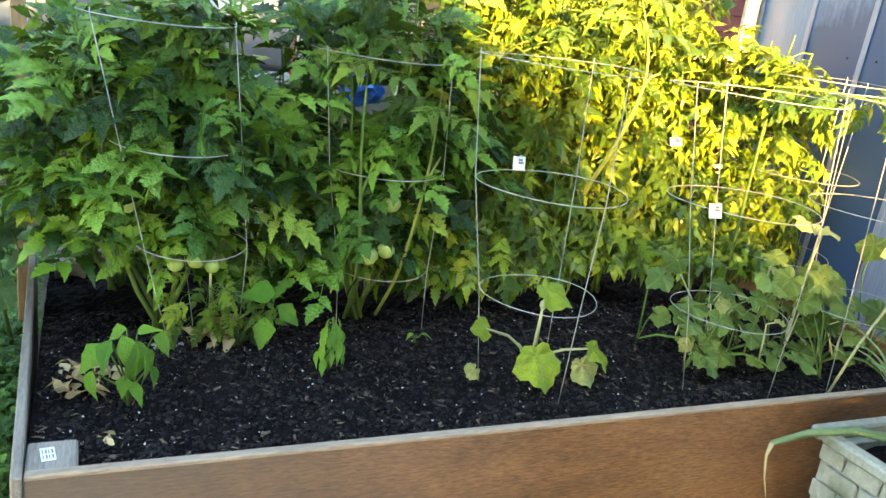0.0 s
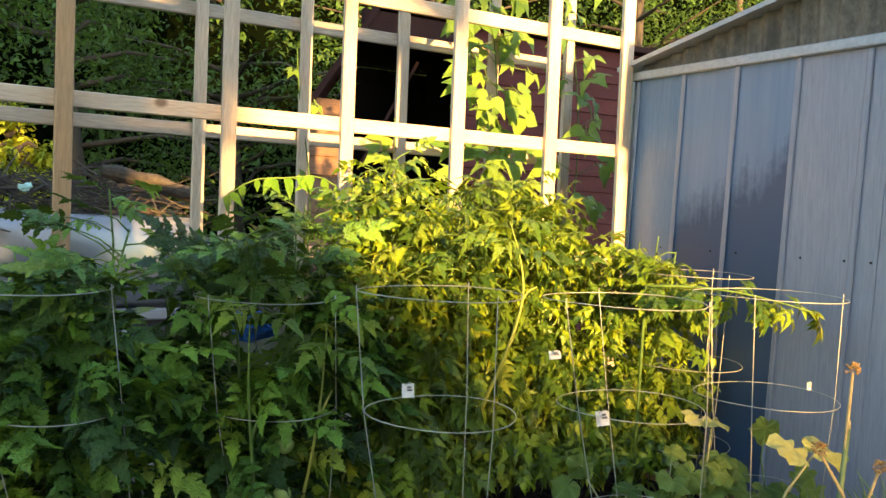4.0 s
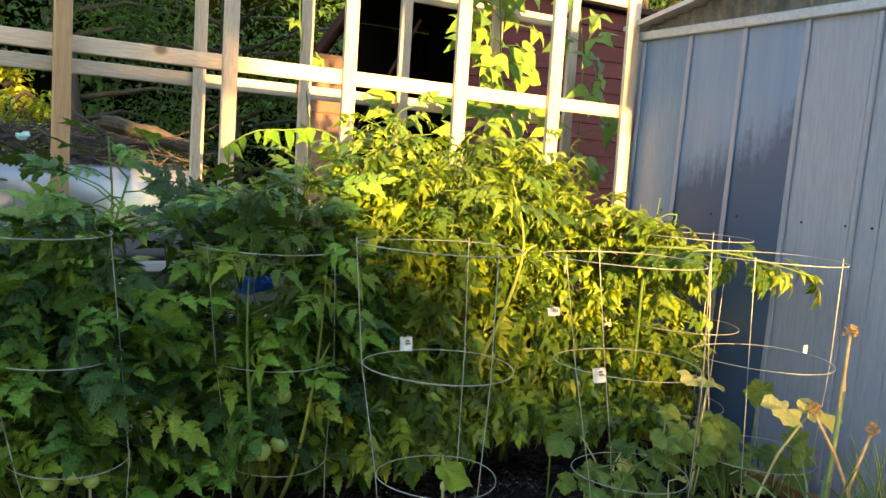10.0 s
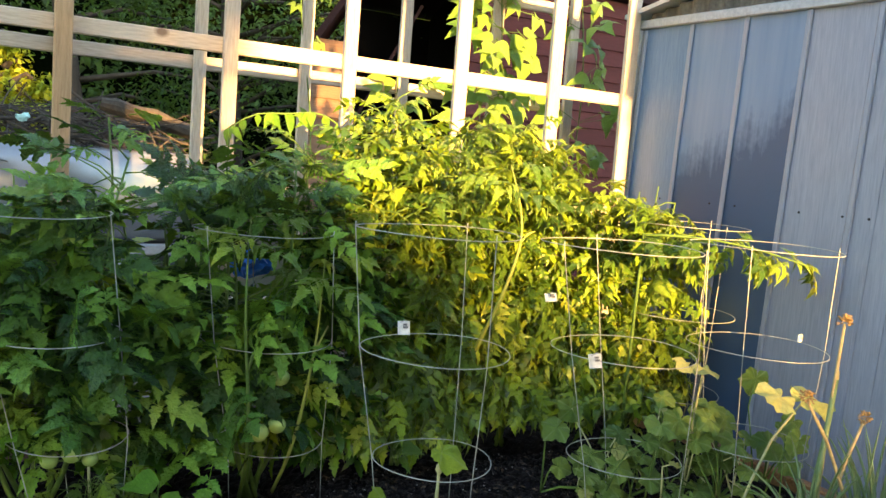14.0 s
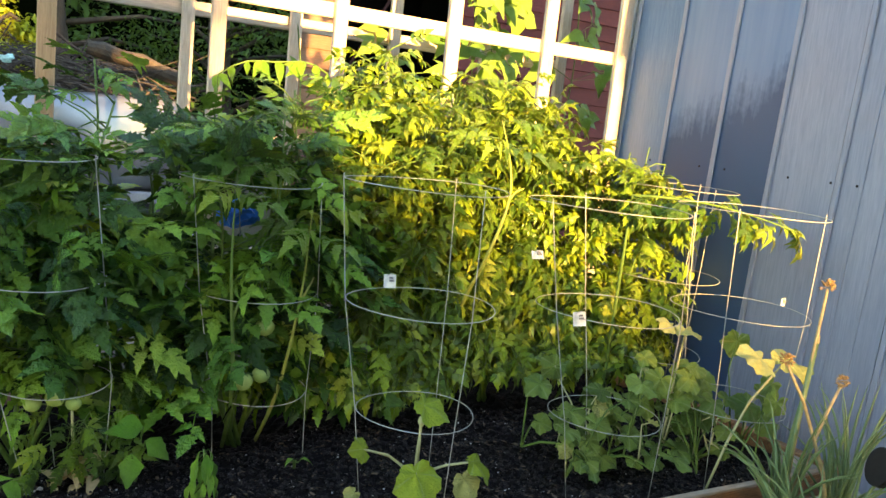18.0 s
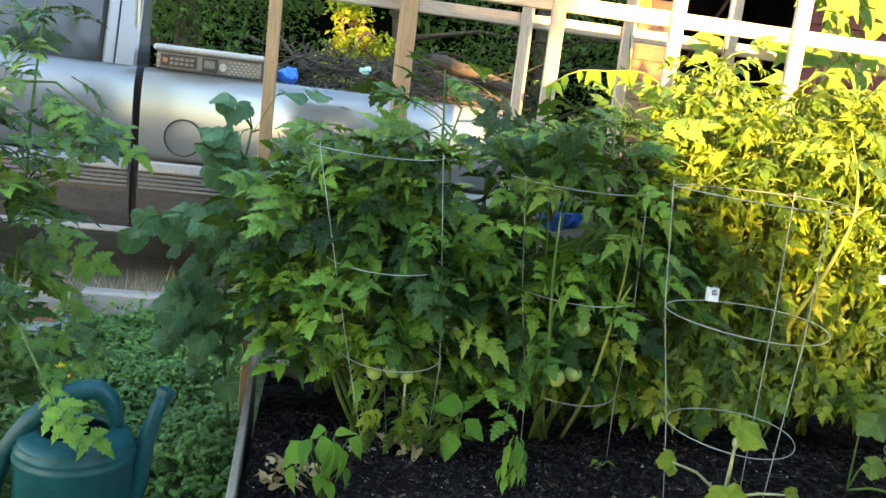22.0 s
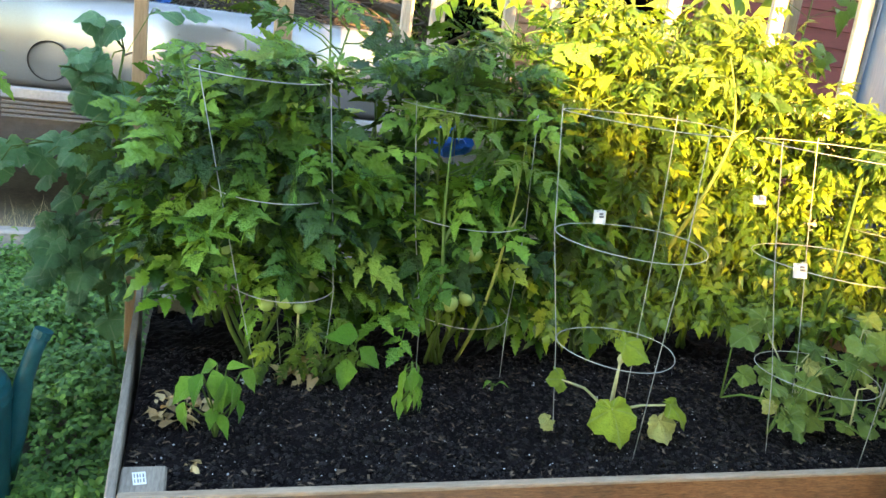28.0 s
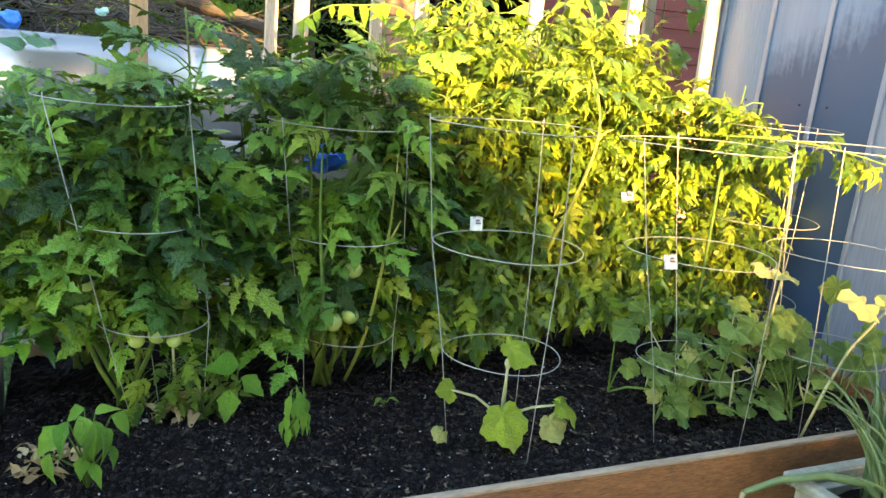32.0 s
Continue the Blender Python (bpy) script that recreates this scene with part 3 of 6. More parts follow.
# the raised bed
BX, BY, TH = 2.47, 1.24, 0.038
bed = empty("raised_bed", 0, 0, GZ, "raised garden bed of wet brown boards with a grey side", "raised bed")
front = part("front_board", box((0.027, 0.0, GZ), (BX, 0.020, 0.0), 0.003), PLY, bed, "long wet orange-brown front board")
part("worn_edge", box((0.029, -0.0015, -0.007), (BX - 0.002, 0.0195, 0.003), 0.002), EDGE, bed, "pale worn top edge")
for lo, hi in ((-0.002, 0.60), (0.603, BY)):
    board = box((0.007, lo, GZ), (0.0255, hi, 0.002), 0.003)
    for v in board.verts:
        v.co.x -= 0.029 * max(0.0, v.co.y)
    part("side_board", board, GREY_WOOD, bed, "weathered grey side board")
part("side_board", box((BX - TH, TH + 0.001, GZ), (BX - 0.001, BY, 0.0), 0.004), PLY, bed)
part("back_board", box((TH + 0.001, BY - TH, GZ), (BX - TH - 0.001, BY, 0.0), 0.004), PLY, bed)
for cx, cy in ((0.027, 0.026), (BX - TH - 0.092, TH + 0.002), (TH + 0.002, BY - TH - 0.092), (BX - TH - 0.092, BY - TH - 0.092)):
    part("corner_block", box((cx, cy, GZ), (cx + 0.084, cy + 0.100, -0.006), 0.004), GREY_WOOD, bed, "grey corner block")
tag_turn = Matrix.Translation((0.062, 0.078, 0)) @ Matrix.Rotation(radians(7), 4, "Z")


def tag_piece(lo, hi):
    bm = box(lo, hi, 0)
    bmesh.ops.transform(bm, matrix=tag_turn, verts=bm.verts)
    return bm


tag_on_block = tagged(part("lumber_tag", tag_piece((-0.012, -0.022, -0.0055), (0.012, 0.022, -0.0045)), WHITE), "small white printed lumber tag stapled to block", "tag")
for k in range(2):
    for q in range(4):
        part("print_bar", tag_piece((-0.0095 + 0.0052 * q, -0.016 + k * 0.018, -0.0045), (-0.0072 + 0.0052 * q + 0.001 * (q % 2), -0.003 + k * 0.018, -0.0041)), GREY_INK, tag_on_block)


def soil_height(x, y):
    h = noise.noise((x * 3.1, y * 3.1, 1)) * 0.022 + noise.noise((x * 11, y * 11, 2)) * 0.018 + noise.noise((x * 30, y * 30, 3)) * 0.009
    return -0.042 + h


def soil_bed():
    nx, ny = 230, 110
    x0, x1, y0, y1 = 0.024, BX - TH, 0.0205, BY - TH
    verts = []
    for j in range(ny + 1):
        for i in range(nx + 1):
            x, y = x0 + (x1 - x0) * i / nx, y0 + (y1 - y0) * j / ny
            verts.append((x, y, soil_height(x, y) + noise.noise((x * 90, y * 90, 5)) * 0.007 + noise.noise((x * 45, y * 45, 8)) * 0.006))
    faces = [(j * (nx + 1) + i, j * (nx + 1) + i + 1, (j + 1) * (nx + 1) + i + 1, (j + 1) * (nx + 1) + i) for j in range(ny) for i in range(nx)]
    ob = part("soil", (verts, faces), SOIL, smooth=False)
    return tagged(ob, "wet black potting soil filling the raised bed", "soil", kind="structure")


soil_bed()


def lump(seed, flat=0.7):
    r = random.Random(seed)
    bm = bmesh.new()
    bmesh.ops.create_icosphere(bm, subdivisions=1, radius=1.0)
    for v in bm.verts:
        v.co *= r.uniform(0.65, 1.2)
        v.co.z *= flat
    data = np.array([tuple(v.co) for v in bm.verts]), [tuple(v.index for v in f.verts) for f in bm.faces]
    bm.free()
    return data


LUMPS = [lump(s) for s in range(5)]
SLIVER = (np.array([(-1, -0.12, 0), (1, -0.2, 0.05), (1.1, 0.1, 0.02), (-0.9, 0.2, 0), (0, 0, 0.18)]), [(0, 1, 4), (1, 2, 4), (2, 3, 4), (3, 0, 4), (3, 2, 1, 0)])

SHARD = (np.array([(-1, -0.3, 0), (0.7, -0.45, 0.1), (1.0, 0.3, 0.05), (-0.6, 0.4, 0), (0, 0, 0.35)]), [(0, 1, 4), (1, 2, 4), (2, 3, 4), (3, 0, 4), (3, 2, 1, 0)])


def scatter(name, count, lo, hi, templates, size, material, label, category, sink=0.2, power=2.0):
    s = Stamp()
    for _ in range(count):
        x, y = rng.uniform(lo[0], hi[0]), lo[1] + (hi[1] - lo[1]) * rng.random() ** 1.2
        k = size[0] + (size[1] - size[0]) * rng.random() ** power
        m = Matrix.Translation((x, y, soil_height(x, y) + k * (0.35 - sink))) @ Euler((rng.uniform(-0.4, 0.4), rng.uniform(-0.4, 0.4), rng.uniform(0, 6.3))).to_matrix().to_4x4() @ Matrix.Scale(k, 4)
        s.put(rng.choice(templates), m)
    return tagged(s.done(name, material, smooth=False), label, category, kind="stuff")


scatter("soil_clods", 27000, (0.03, 0.03), (2.4, 0.80), LUMPS, (0.0012, 0.0080), CLOD, "crumbly dark soil clods on the bed", "soil", power=3.2)
scatter("perlite_grains", 5200, (0.03, 0.03), (2.4, 0.8), LUMPS + [SHARD], (0.0005, 0.0036), PERLITE, "white perlite grains mixed in the soil", "perlite", sink=0.25, power=6.0)
scatter("wood_chips", 4200, (0.03, 0.03), (2.4, 0.8), [SLIVER, SHARD], (0.0015, 0.011), CHIP, "small brown bark slivers on the soil", "mulch", sink=0.1, power=3.0)
scatter("soil_crumbs", 30, (0.27, 0.56), (0.34, 0.60), LUMPS, (0.003, 0.008), PERLITE, "white crumbled lump beside the cage leg", "perlite", sink=0.0)

# ---- trellises: two ladders of pine, one behind the other ----
def trellis(y, uprights, bars, posts, label, x_left, x_right, foot):
    thing = empty("trellis", (x_left + x_right) / 2, y, foot, label, "trellis", "pine trellises behind the bed")
    for x, w in uprights:
        part("upright", box((x - w / 2, y - 0.012, foot), (x + w / 2, y + 0.012, 2.3), 0.003), PINE, thing)
    for z in bars:
        part("crossbar", box((x_left if z > 1 else uprights[0][0] - 0.03, y + 0.0125, z - 0.025), (x_right, y + 0.030, z + 0.025), 0.003), PINE_BAR, thing)
    for x, w, tall in posts:
        part("post", box((x - w / 2, y - 0.035, foot), (x + w / 2, y + 0.011, tall), 0.004), POST_WOOD, thing, "tan wooden end post")
    return thing


BARS = (0.24, 0.78, 1.228, 1.675, 2.12)
trellis(1.250, ((0.848, 0.046), (1.252, 0.046), (1.689, 0.052), (2.112, 0.054), (2.485, 0.058)), BARS, ((0.367, 0.048, 2.3),), "front pine lattice trellis with square openings, sunlit", -0.01, 2.512, GZ)
trellis(1.70, ((0.852, 0.044), (1.253, 0.045), (1.672, 0.048), (2.113, 0.049), (2.526, 0.05)), (0.31, 0.76, 1.208, 1.650, 2.1), ((0.39, 0.04, 2.3),), "rear pine lattice trellis with square openings", 0.02, 2.56, GZ)
tall_post = empty("garden_post", -0.04, 1.235, GZ, "tall tan timber post at the bed's back corner", "post")
part("timber", box((-0.066, 1.243, GZ), (-0.028, 1.285, 2.3), 0.003), POST_WOOD, tall_post)

# ---- wire tomato cages ----
def cage(x, y, radii, levels, turn, legs=4, foot=0.095, lean=(0.0, 0.0), label="galvanised wire tomato cage with three rings", reach=0.012):
    """An inverted cone of wire: rings that widen upwards on legs pushed into the soil."""
    thing = empty("tomato_cage", x, y, -0.04, label, "tomato cage", "wire tomato cages")
    for r, z in zip(radii, levels):
        part("ring", ring(x + lean[0] * z, y + lean[1] * z, z, r, 0.0012, 30, 0.002), WIRE, thing, smooth=True)
    for k in range(legs):
        a = turn + 2 * math.pi * k / legs
        pts = [(x + foot * math.cos(a), y + foot * math.sin(a), -0.10)]
        for r, z in zip(radii, levels):
            pts.append((x + lean[0] * z + (r + 0.003) * math.cos(a), y + lean[1] * z + (r + 0.003) * math.sin(a), z))
        pts.append((pts[-1][0], pts[-1][1], levels[-1] + reach))
        part("leg", tube(pts, 0.0013, 5), WIRE, thing, smooth=True)
    return thing


CAGES = []
for x, y, radii, levels, turn, foot, lean in (
    (0.395, 0.62, (0.132, 0.150, 0.168), (0.215, 0.46, 0.735), 95, 0.085, (-0.17, 0.0)),
    (0.878, 0.70, (0.140, 0.172, 0.182), (0.13, 0.41, 0.700), 85, 0.14, (-0.08, 0.0)),
    (1.132, 0.250, (0.142, 0.176, 0.190), (0.208, 0.474, 0.752), 160, 0.115, (-0.05, 0.0)),
    (1.690, 0.185, (0.150, 0.185, 0.203), (0.175, 0.465, 0.735), 68, 0.125, (-0.14, 0.0)),
    (2.120, 0.165, (0.165, 0.192, 0.204), (0.18, 0.46, 0.745), -30, 0.15, (-0.03, 0.0)),
    (2.290, 0.66, (0.17, 0.195, 0.215), (0.18, 0.46, 0.765), 20, 0.14, (0.0, 0.0)),
):
    CAGES.append(cage(x, y, radii, levels, radians(turn), 3, foot, lean))


def plant_tag(x, y, z, w, h, turn, tilt):
    m = Matrix.Translation((x, y, z)) @ Euler((radians(90 + tilt), radians(6), radians(turn))).to_matrix().to_4x4()
    tag = empty("plant_tag", x, y, z, "small white printed tag tied to a wire ring", "tag", "plant tags on the cages")
    bm = bmesh.new()
    bmesh.ops.create_grid(bm, x_segments=6, y_segments=3, size=0.5)
    for v in bm.verts:
        v.co = Vector((v.co.x * w, v.co.y * h, 0.006 * math.sin(v.co.x * 5)))
    bmesh.ops.solidify(bm, geom=bm.faces[:], thickness=0.0012)
    bmesh.ops.transform(bm, matrix=m, verts=bm.verts)
    part("card", bm, WHITE, tag)
    for k in range(2):
        b = box((-w * 0.28, h * (0.05 + 0.2 * k) - 0.003, 0.006), (w * (0.2 - 0.1 * k), h * (0.05 + 0.2 * k) + 0.002, 0.0072), 0)
        bmesh.ops.transform(b, matrix=m, verts=b.verts)
        part("print_bar", b, GREY_INK, tag)
    part("tie", tube([(x - w * 0.3, y, z + h * 0.4), (x, y - 0.004, z + h * 0.62), (x + w * 0.3, y, z + h * 0.5)], 0.0012, 4), WIRE, tag)


plant_tag(1.092, 0.390, 0.496, 0.036, 0.034, 20, -10)
plant_tag(1.455, 0.09, 0.468, 0.046, 0.034, 20, -15)
plant_tag(1.374, 0.178, 0.607, 0.036, 0.020, 15, -20)
plant_tag(2.205, 0.10, 0.493, 0.022, 0.022, 40, 0)

# ---- tomato plants ----
THIN_SPOTS = (
    ((0.45, 0.50, 0.850), (0.56, 1.20, 0.840), 0.070),    # the truck's rail shows over the plants
    ((0.164, 0.50, 0.850), (0.150, 1.20, 0.842), 0.060),
    ((0.238, 0.60, 0.806), (0.249, 1.20, 0.784), 0.045),
    ((0.70, 0.40, 0.645), (0.965, 1.30, 0.53), 0.10),     # a bag shows through
    ((0.49, 0.35, 0.716), (0.64, 1.22, 0.633), 0.085),    # the truck shows through
    ((1.02, 0.50, 0.41), (1.30, 1.22, 0.24), 0.045),      # the orange-brown low bar
    ((0.33, 0.35, 0.24), (0.36, 0.58, 0.18), 0.075),      # fruit under the ring
    ((0.74, 0.35, 0.26), (0.83, 0.60, 0.18), 0.075),
    ((0.76, 0.38, 0.40), (0.84, 0.60, 0.34), 0.05),
    ((0.745, 0.50, 0.25), (0.735, 0.52, 0.60), 0.035),    # bare stems
    ((0.89, 0.50, 0.30), (0.93, 0.52, 0.60), 0.035),
    ((1.46, 0.45, 0.55), (1.47, 0.44, 0.80), 0.035),
)


def in_gap(p):
    """Thin spots between the plants."""
    for a, b, r in THIN_SPOTS:
        a, b = Vector(a), Vector(b)
        u = max(0.0, min(1.0, (p - a).dot(b - a) / (b - a).length_squared))
        if (p - a.lerp(b, u)).length < r:
            return True
    return False


def tomato_plant(x, y, top, spread, count, near, label, lean=(0.0, 0.0), size=(0.10, 0.215), low=0.15, fruit=(), squash=0.66, stems=5, seed=0, skirt=0.0, floor=0.13, fine=False, wild=0.14, dense=0.75):
    """Branching stems with pinnate leaves all round; the leaves nearest the front edge are parts of their own."""
    r = random.Random(seed)
    thing = empty("tomato_plant", x, y, -0.045, label, "tomato plant", "tomato plants in the bed")
    lines = []
    for k in range(stems):
        a = 6.283 * k / stems + r.uniform(-0.4, 0.4)
        reach = spread * r.uniform(0.25, 0.7)
        tall = top * r.uniform(0.88 - wild, 0.98 + wild)
        pts = []
        for q in range(8):
            u = q / 7
            pts.append(Vector((x + lean[0] * u + reach * math.cos(a) * u ** 0.8 + 0.02 * math.sin(6 * u + k), y + lean[1] * u + reach * squash * math.sin(a) * u ** 0.8 + 0.02 * math.cos(5 * u + k), -0.05 + (tall + 0.05) * u)))
        lines.append(pts)
        part("stem", tube(pts, [0.0075 - 0.005 * q / 7 for q in range(8)], 6), STEM, thing, "thick green stem", True)
    leaves = []
    for k in range(count):
        line = r.choice(lines)
        hang = r.random() < skirt
        u = r.uniform(0.10, 0.55) if hang else low + (1 - low) * r.random() ** dense
        q = min(int(u * 7), 6)
        base = line[q].lerp(line[q + 1], u * 7 - q)
        a = r.uniform(3.3, 6.1) if hang else r.uniform(0, 6.283)
        out = Vector((math.cos(a), squash * math.sin(a), r.uniform(-0.25, 0.55) * (0.3 + u)))
        off = spread * (r.uniform(0.6, 1.25) if hang else r.random() ** 0.7 * (0.75 if u > 0.85 else 1.0) * 0.75)
        place = base + out * off * 0.62
        if hang:
            place.z = max(floor, place.z - r.uniform(0.0, 0.12))
            out.z -= 0.7
        else:
            out.z -= r.uniform(-0.2, 0.8) if fine else r.uniform(-0.1, 0.55)
        s = r.uniform(*size) * (0.75 if u > 0.92 else 1.0)
        middle = place + out.normalized() * s * 0.45
        if (place.z < floor and place.y < y - 0.12) or in_gap(place) or in_gap(middle) or (middle.x < 0.03 and place.z > 0.60) or (middle.x < 0.36 and middle.z - 0.35 * s < 0.13) or middle.z > 0.90 - 0.55 * max(0.0, middle.x - 2.06) + 2.0 * max(0.0, 2.0 - middle.x) or (x < 1.0 and y < 0.9 and (min(place.y, middle.y) < 0.53 and place.z < 0.34 or middle.z < 0.12)):
            continue
        leaves.append((place, out, s, base))
    leaves.sort(key=lambda e: e[0].y - 0.25 * e[0].z)
    twigs, mass = [], Stamp()
    meshes, forms = (CURLED_MESH, CURLED) if fine else (LEAF_MESH, LEAVES)
    for n, (place, out, s, base) in enumerate(leaves):
        up = Vector((r.uniform(-0.7, 0.7), r.uniform(-0.9, 0.5), 1))
        if n < near:
            leaf_at(meshes[n % len(meshes)], thing, place, out, s, up, r.uniform(-0.7, 0.7))
        else:
            mass.put(forms[n % len(forms)], Matrix.Translation(place) @ frame_to(out, up, r.uniform(-0.7, 0.7)) @ Matrix.Scale(s, 4))
        if n % 2 == 0 and (place - base).length > 0.03:
            mid = base.lerp(place, 0.5) + Vector((0, 0, 0.01))
            twigs.append(tube([base, mid, place], [0.003, 0.0024, 0.0016], 4))
    mass.done("foliage", FINE if fine else TOMATO, thing, "dense notched green foliage", "stuff")
    part("side_shoot", merge(*twigs), STEM, thing, "thin green side shoots", True, "stuff")
    for fx, fy, fz, fr, ripe in fruit:
        verts, faces = lathe([(0.0001, -0.9), (0.35, -0.84), (0.75, -0.6), (1.0, -0.1), (0.95, 0.35), (0.65, 0.7), (0.25, 0.78), (0.0001, 0.70)], 14)
        f = part("tomato", ([(fx + p[0] * fr, fy + p[1] * fr, fz + p[2] * fr) for p in verts], faces), RIPE if ripe else FRUIT, thing, "red ripening tomato" if ripe else "unripe green tomato", True)
        star = []
        for k in range(5):
            a = 1.2566 * k
            star.append(tube([(fx, fy, fz + 0.74 * fr), (fx + 0.5 * fr * math.cos(a), fy + 0.5 * fr * math.sin(a), fz + 0.86 * fr), (fx + 0.9 * fr * math.cos(a), fy + 0.9 * fr * math.sin(a), fz + 0.7 * fr)], [0.002, 0.0016, 0.0004], 4))
        part("calyx", merge(tube([(fx, fy, fz + 0.72 * fr), (fx + 0.01, fy + 0.02, fz + 1.6 * fr)], 0.0018, 4), *star), STEM, f)
    return thing


tomato_plant(0.30, 0.71, 0.84, 0.34, 640, 230, "bushy green tomato plant in a wire cage, in shade", (-0.02, 0.02), fruit=((0.315, 0.55, 0.185, 0.020, 0), (0.361, 0.555, 0.193, 0.022, 0), (0.400, 0.56, 0.175, 0.018, 0), (0.21, 0.60, 0.31, 0.019, 0)), seed=1)
tomato_plant(0.83, 0.75, 0.86, 0.34, 580, 220, "tomato plant with green fruit clusters, in shade", (0.02, 0.0), fruit=((0.845, 0.58, 0.335, 0.025, 0), (0.795, 0.575, 0.195, 0.026, 0), (0.845, 0.585, 0.207, 0.024, 0), (0.70, 0.97, 0.845, 0.014, 1)), seed=2, floor=0.10)
tomato_plant(0.20, 1.00, 0.80, 0.28, 250, 70, "tall shaded tomato plant beside a timber post", (-0.02, 0.0), seed=3, wild=0.2)
tomato_plant(0.62, 1.03, 0.90, 0.28, 270, 70, "tall shaded tomato plant at the trellis foot", seed=4, wild=0.22)
tomato_plant(1.33, 0.86, 0.98, 0.33, 1150, 170, "tomato plant half in sun, half in shade", (0.02, 0.03), (0.07, 0.13), seed=5, skirt=0.26, floor=0.15, fine=True)
tomato_plant(1.75, 0.90, 1.02, 0.36, 1550, 170, "dense sunlit tomato plant glowing yellow-green", (0.02, 0.04), (0.062, 0.122), seed=6, skirt=0.26, floor=0.17, fine=True)
tomato_plant(2.12, 0.78, 0.94, 0.33, 950, 150, "sunlit tomato plant drooping over its cage", (0.04, 0.0), (0.062, 0.122), seed=7, skirt=0.22, floor=0.20, fine=True, wild=0.0)
tomato_plant(1.08, 0.92, 0.96, 0.28, 420, 110, "tomato plant between trellis and cages", (0.0, 0.0), (0.085, 0.16), seed=8, skirt=0.3, floor=0.12)

def bare_stem(points, fork, radius, material, label, crown):
    """A leafless lower stem with one fork and a tuft of leaves at its top."""
    thing = empty("bare_tomato_stem", points[0][0], points[0][1], -0.05, label, "tomato plant", "tomato plants in the bed")
    part("stem", tube(curve(points), [radius * (1 - 0.0035 * k * k) if k < 14 else radius * 0.25 for k in range(17)], 8), material, thing, smooth=True)
    part("fork", tube(curve(fork, 8), [radius * (0.75 - 0.05 * k) for k in range(9)], 6), material, thing, smooth=True)
    top = Vector(points[-1])
    for k in range(crown):
        leaf_at(CURLED_MESH[k % 10], thing, top - Vector((0.012 * (k % 3 - 1), 0, 0.018 * k)), (math.cos(k * 1.3), math.sin(k * 1.3), 0.1), 0.14, (0, -0.6, 1))
    return thing


bare_stem([(0.80, 0.74, -0.05), (0.775, 0.60, 0.12), (0.765, 0.575, 0.27), (0.748, 0.57, 0.45), (0.745, 0.575, 0.60), (0.76, 0.62, 0.74)], [(0.758, 0.572, 0.36), (0.775, 0.57, 0.41), (0.81, 0.575, 0.43), (0.85, 0.59, 0.435)], 0.0058, STEM, "thick green bare stem among the tomato leaves", 5)
bare_stem([(0.90, 0.76, -0.05), (0.90, 0.64, 0.10), (0.912, 0.585, 0.25), (0.935, 0.58, 0.42), (0.945, 0.585, 0.53), (0.955, 0.60, 0.64)], [(0.93, 0.58, 0.39), (0.95, 0.58, 0.43), (0.975, 0.60, 0.46)], 0.0052, BARE_STEM, "slim yellow-green bare stem among the leaves", 5)
bare_stem([(1.56, 0.90, -0.05), (1.50, 0.72, 0.30), (1.478, 0.57, 0.50), (1.50, 0.535, 0.62), (1.518, 0.53, 0.72), (1.508, 0.54, 0.82), (1.495, 0.58, 0.92)], [(1.515, 0.53, 0.70), (1.535, 0.525, 0.725), (1.56, 0.525, 0.735)], 0.0062, BARE_STEM, "yellow-green bare stem among the sunlit leaves", 7)

# ---- squash, zucchini and small plants ----
def leafy_plant(name, x, y, label, category, spec, meshes, stem_material, stalk=0.004, group=""):
    """spec: leaf place, the way its tip points, its size and the template's number."""
    thing = empty(name, x, y, -0.045, label, category, group)
    for k, (px, py, pz, direction, size, which, up) in enumerate(spec):
        p = Vector((px, py, pz))
        b = Vector((x, y, -0.045))
        mid = b.lerp(p, 0.55) + Vector((0, 0, 0.14 * (p - b).length))
        q = [b, b.lerp(mid, 0.5) + Vector((0, 0, 0.02)), mid, p.lerp(mid, 0.25), p]
        part("stalk", tube(q, [stalk, stalk, stalk * 0.85, stalk * 0.7, stalk * 0.6], 6), stem_material, thing, smooth=True)
        leaf_at(meshes[which % len(meshes)], thing, p, direction, size, up)
    return thing


FACE = (0.0, -0.6, 0.8)      # blades tipped toward the front of the bed
squash_plant = leafy_plant("squash_plant", 1.19, 0.34, "young squash plant with broad lobed leaves in a cage", "squash plant", (
    (1.175, 0.30, 0.20, (0.4, -0.4, -0.25), 0.135, 0, (0.1, -0.5, 0.9)),
    (1.125, 0.22, 0.06, (0.1, -0.7, -0.75), 0.165, 1, (0.0, -0.9, 0.5)),
    (1.01, 0.28, 0.11, (-0.8, -0.3, 0.2), 0.085, 2, (0.0, -0.8, 0.6)),
    (1.30, 0.24, 0.06, (0.5, -0.5, -0.5), 0.12, 3, (0.6, -0.6, 0.5)),
), LOBED_MESH, PALE_STEM, 0.0042)
for px, py, pz, d, s in ((0.985, 0.26, 0.012, (-0.7, -0.4, -0.3), 0.06), (1.275, 0.235, 0.02, (0.2, -0.6, -0.8), 0.11)):
    leaf_at(OLD_MESH[0], squash_plant, Vector((px, py, pz)), d, s, (0, -0.8, 0.5))
part("flower_stub", merge(tube([(1.19, 0.33, 0.02), (1.165, 0.29, 0.15)], [0.0045, 0.0035], 7), lathe([(0.004, 0.15), (0.010, 0.16), (0.008, 0.172), (0.0001, 0.178)], 8, 1.165, 0.288)), PALE_STEM, squash_plant, "pale withered flower stub", True)


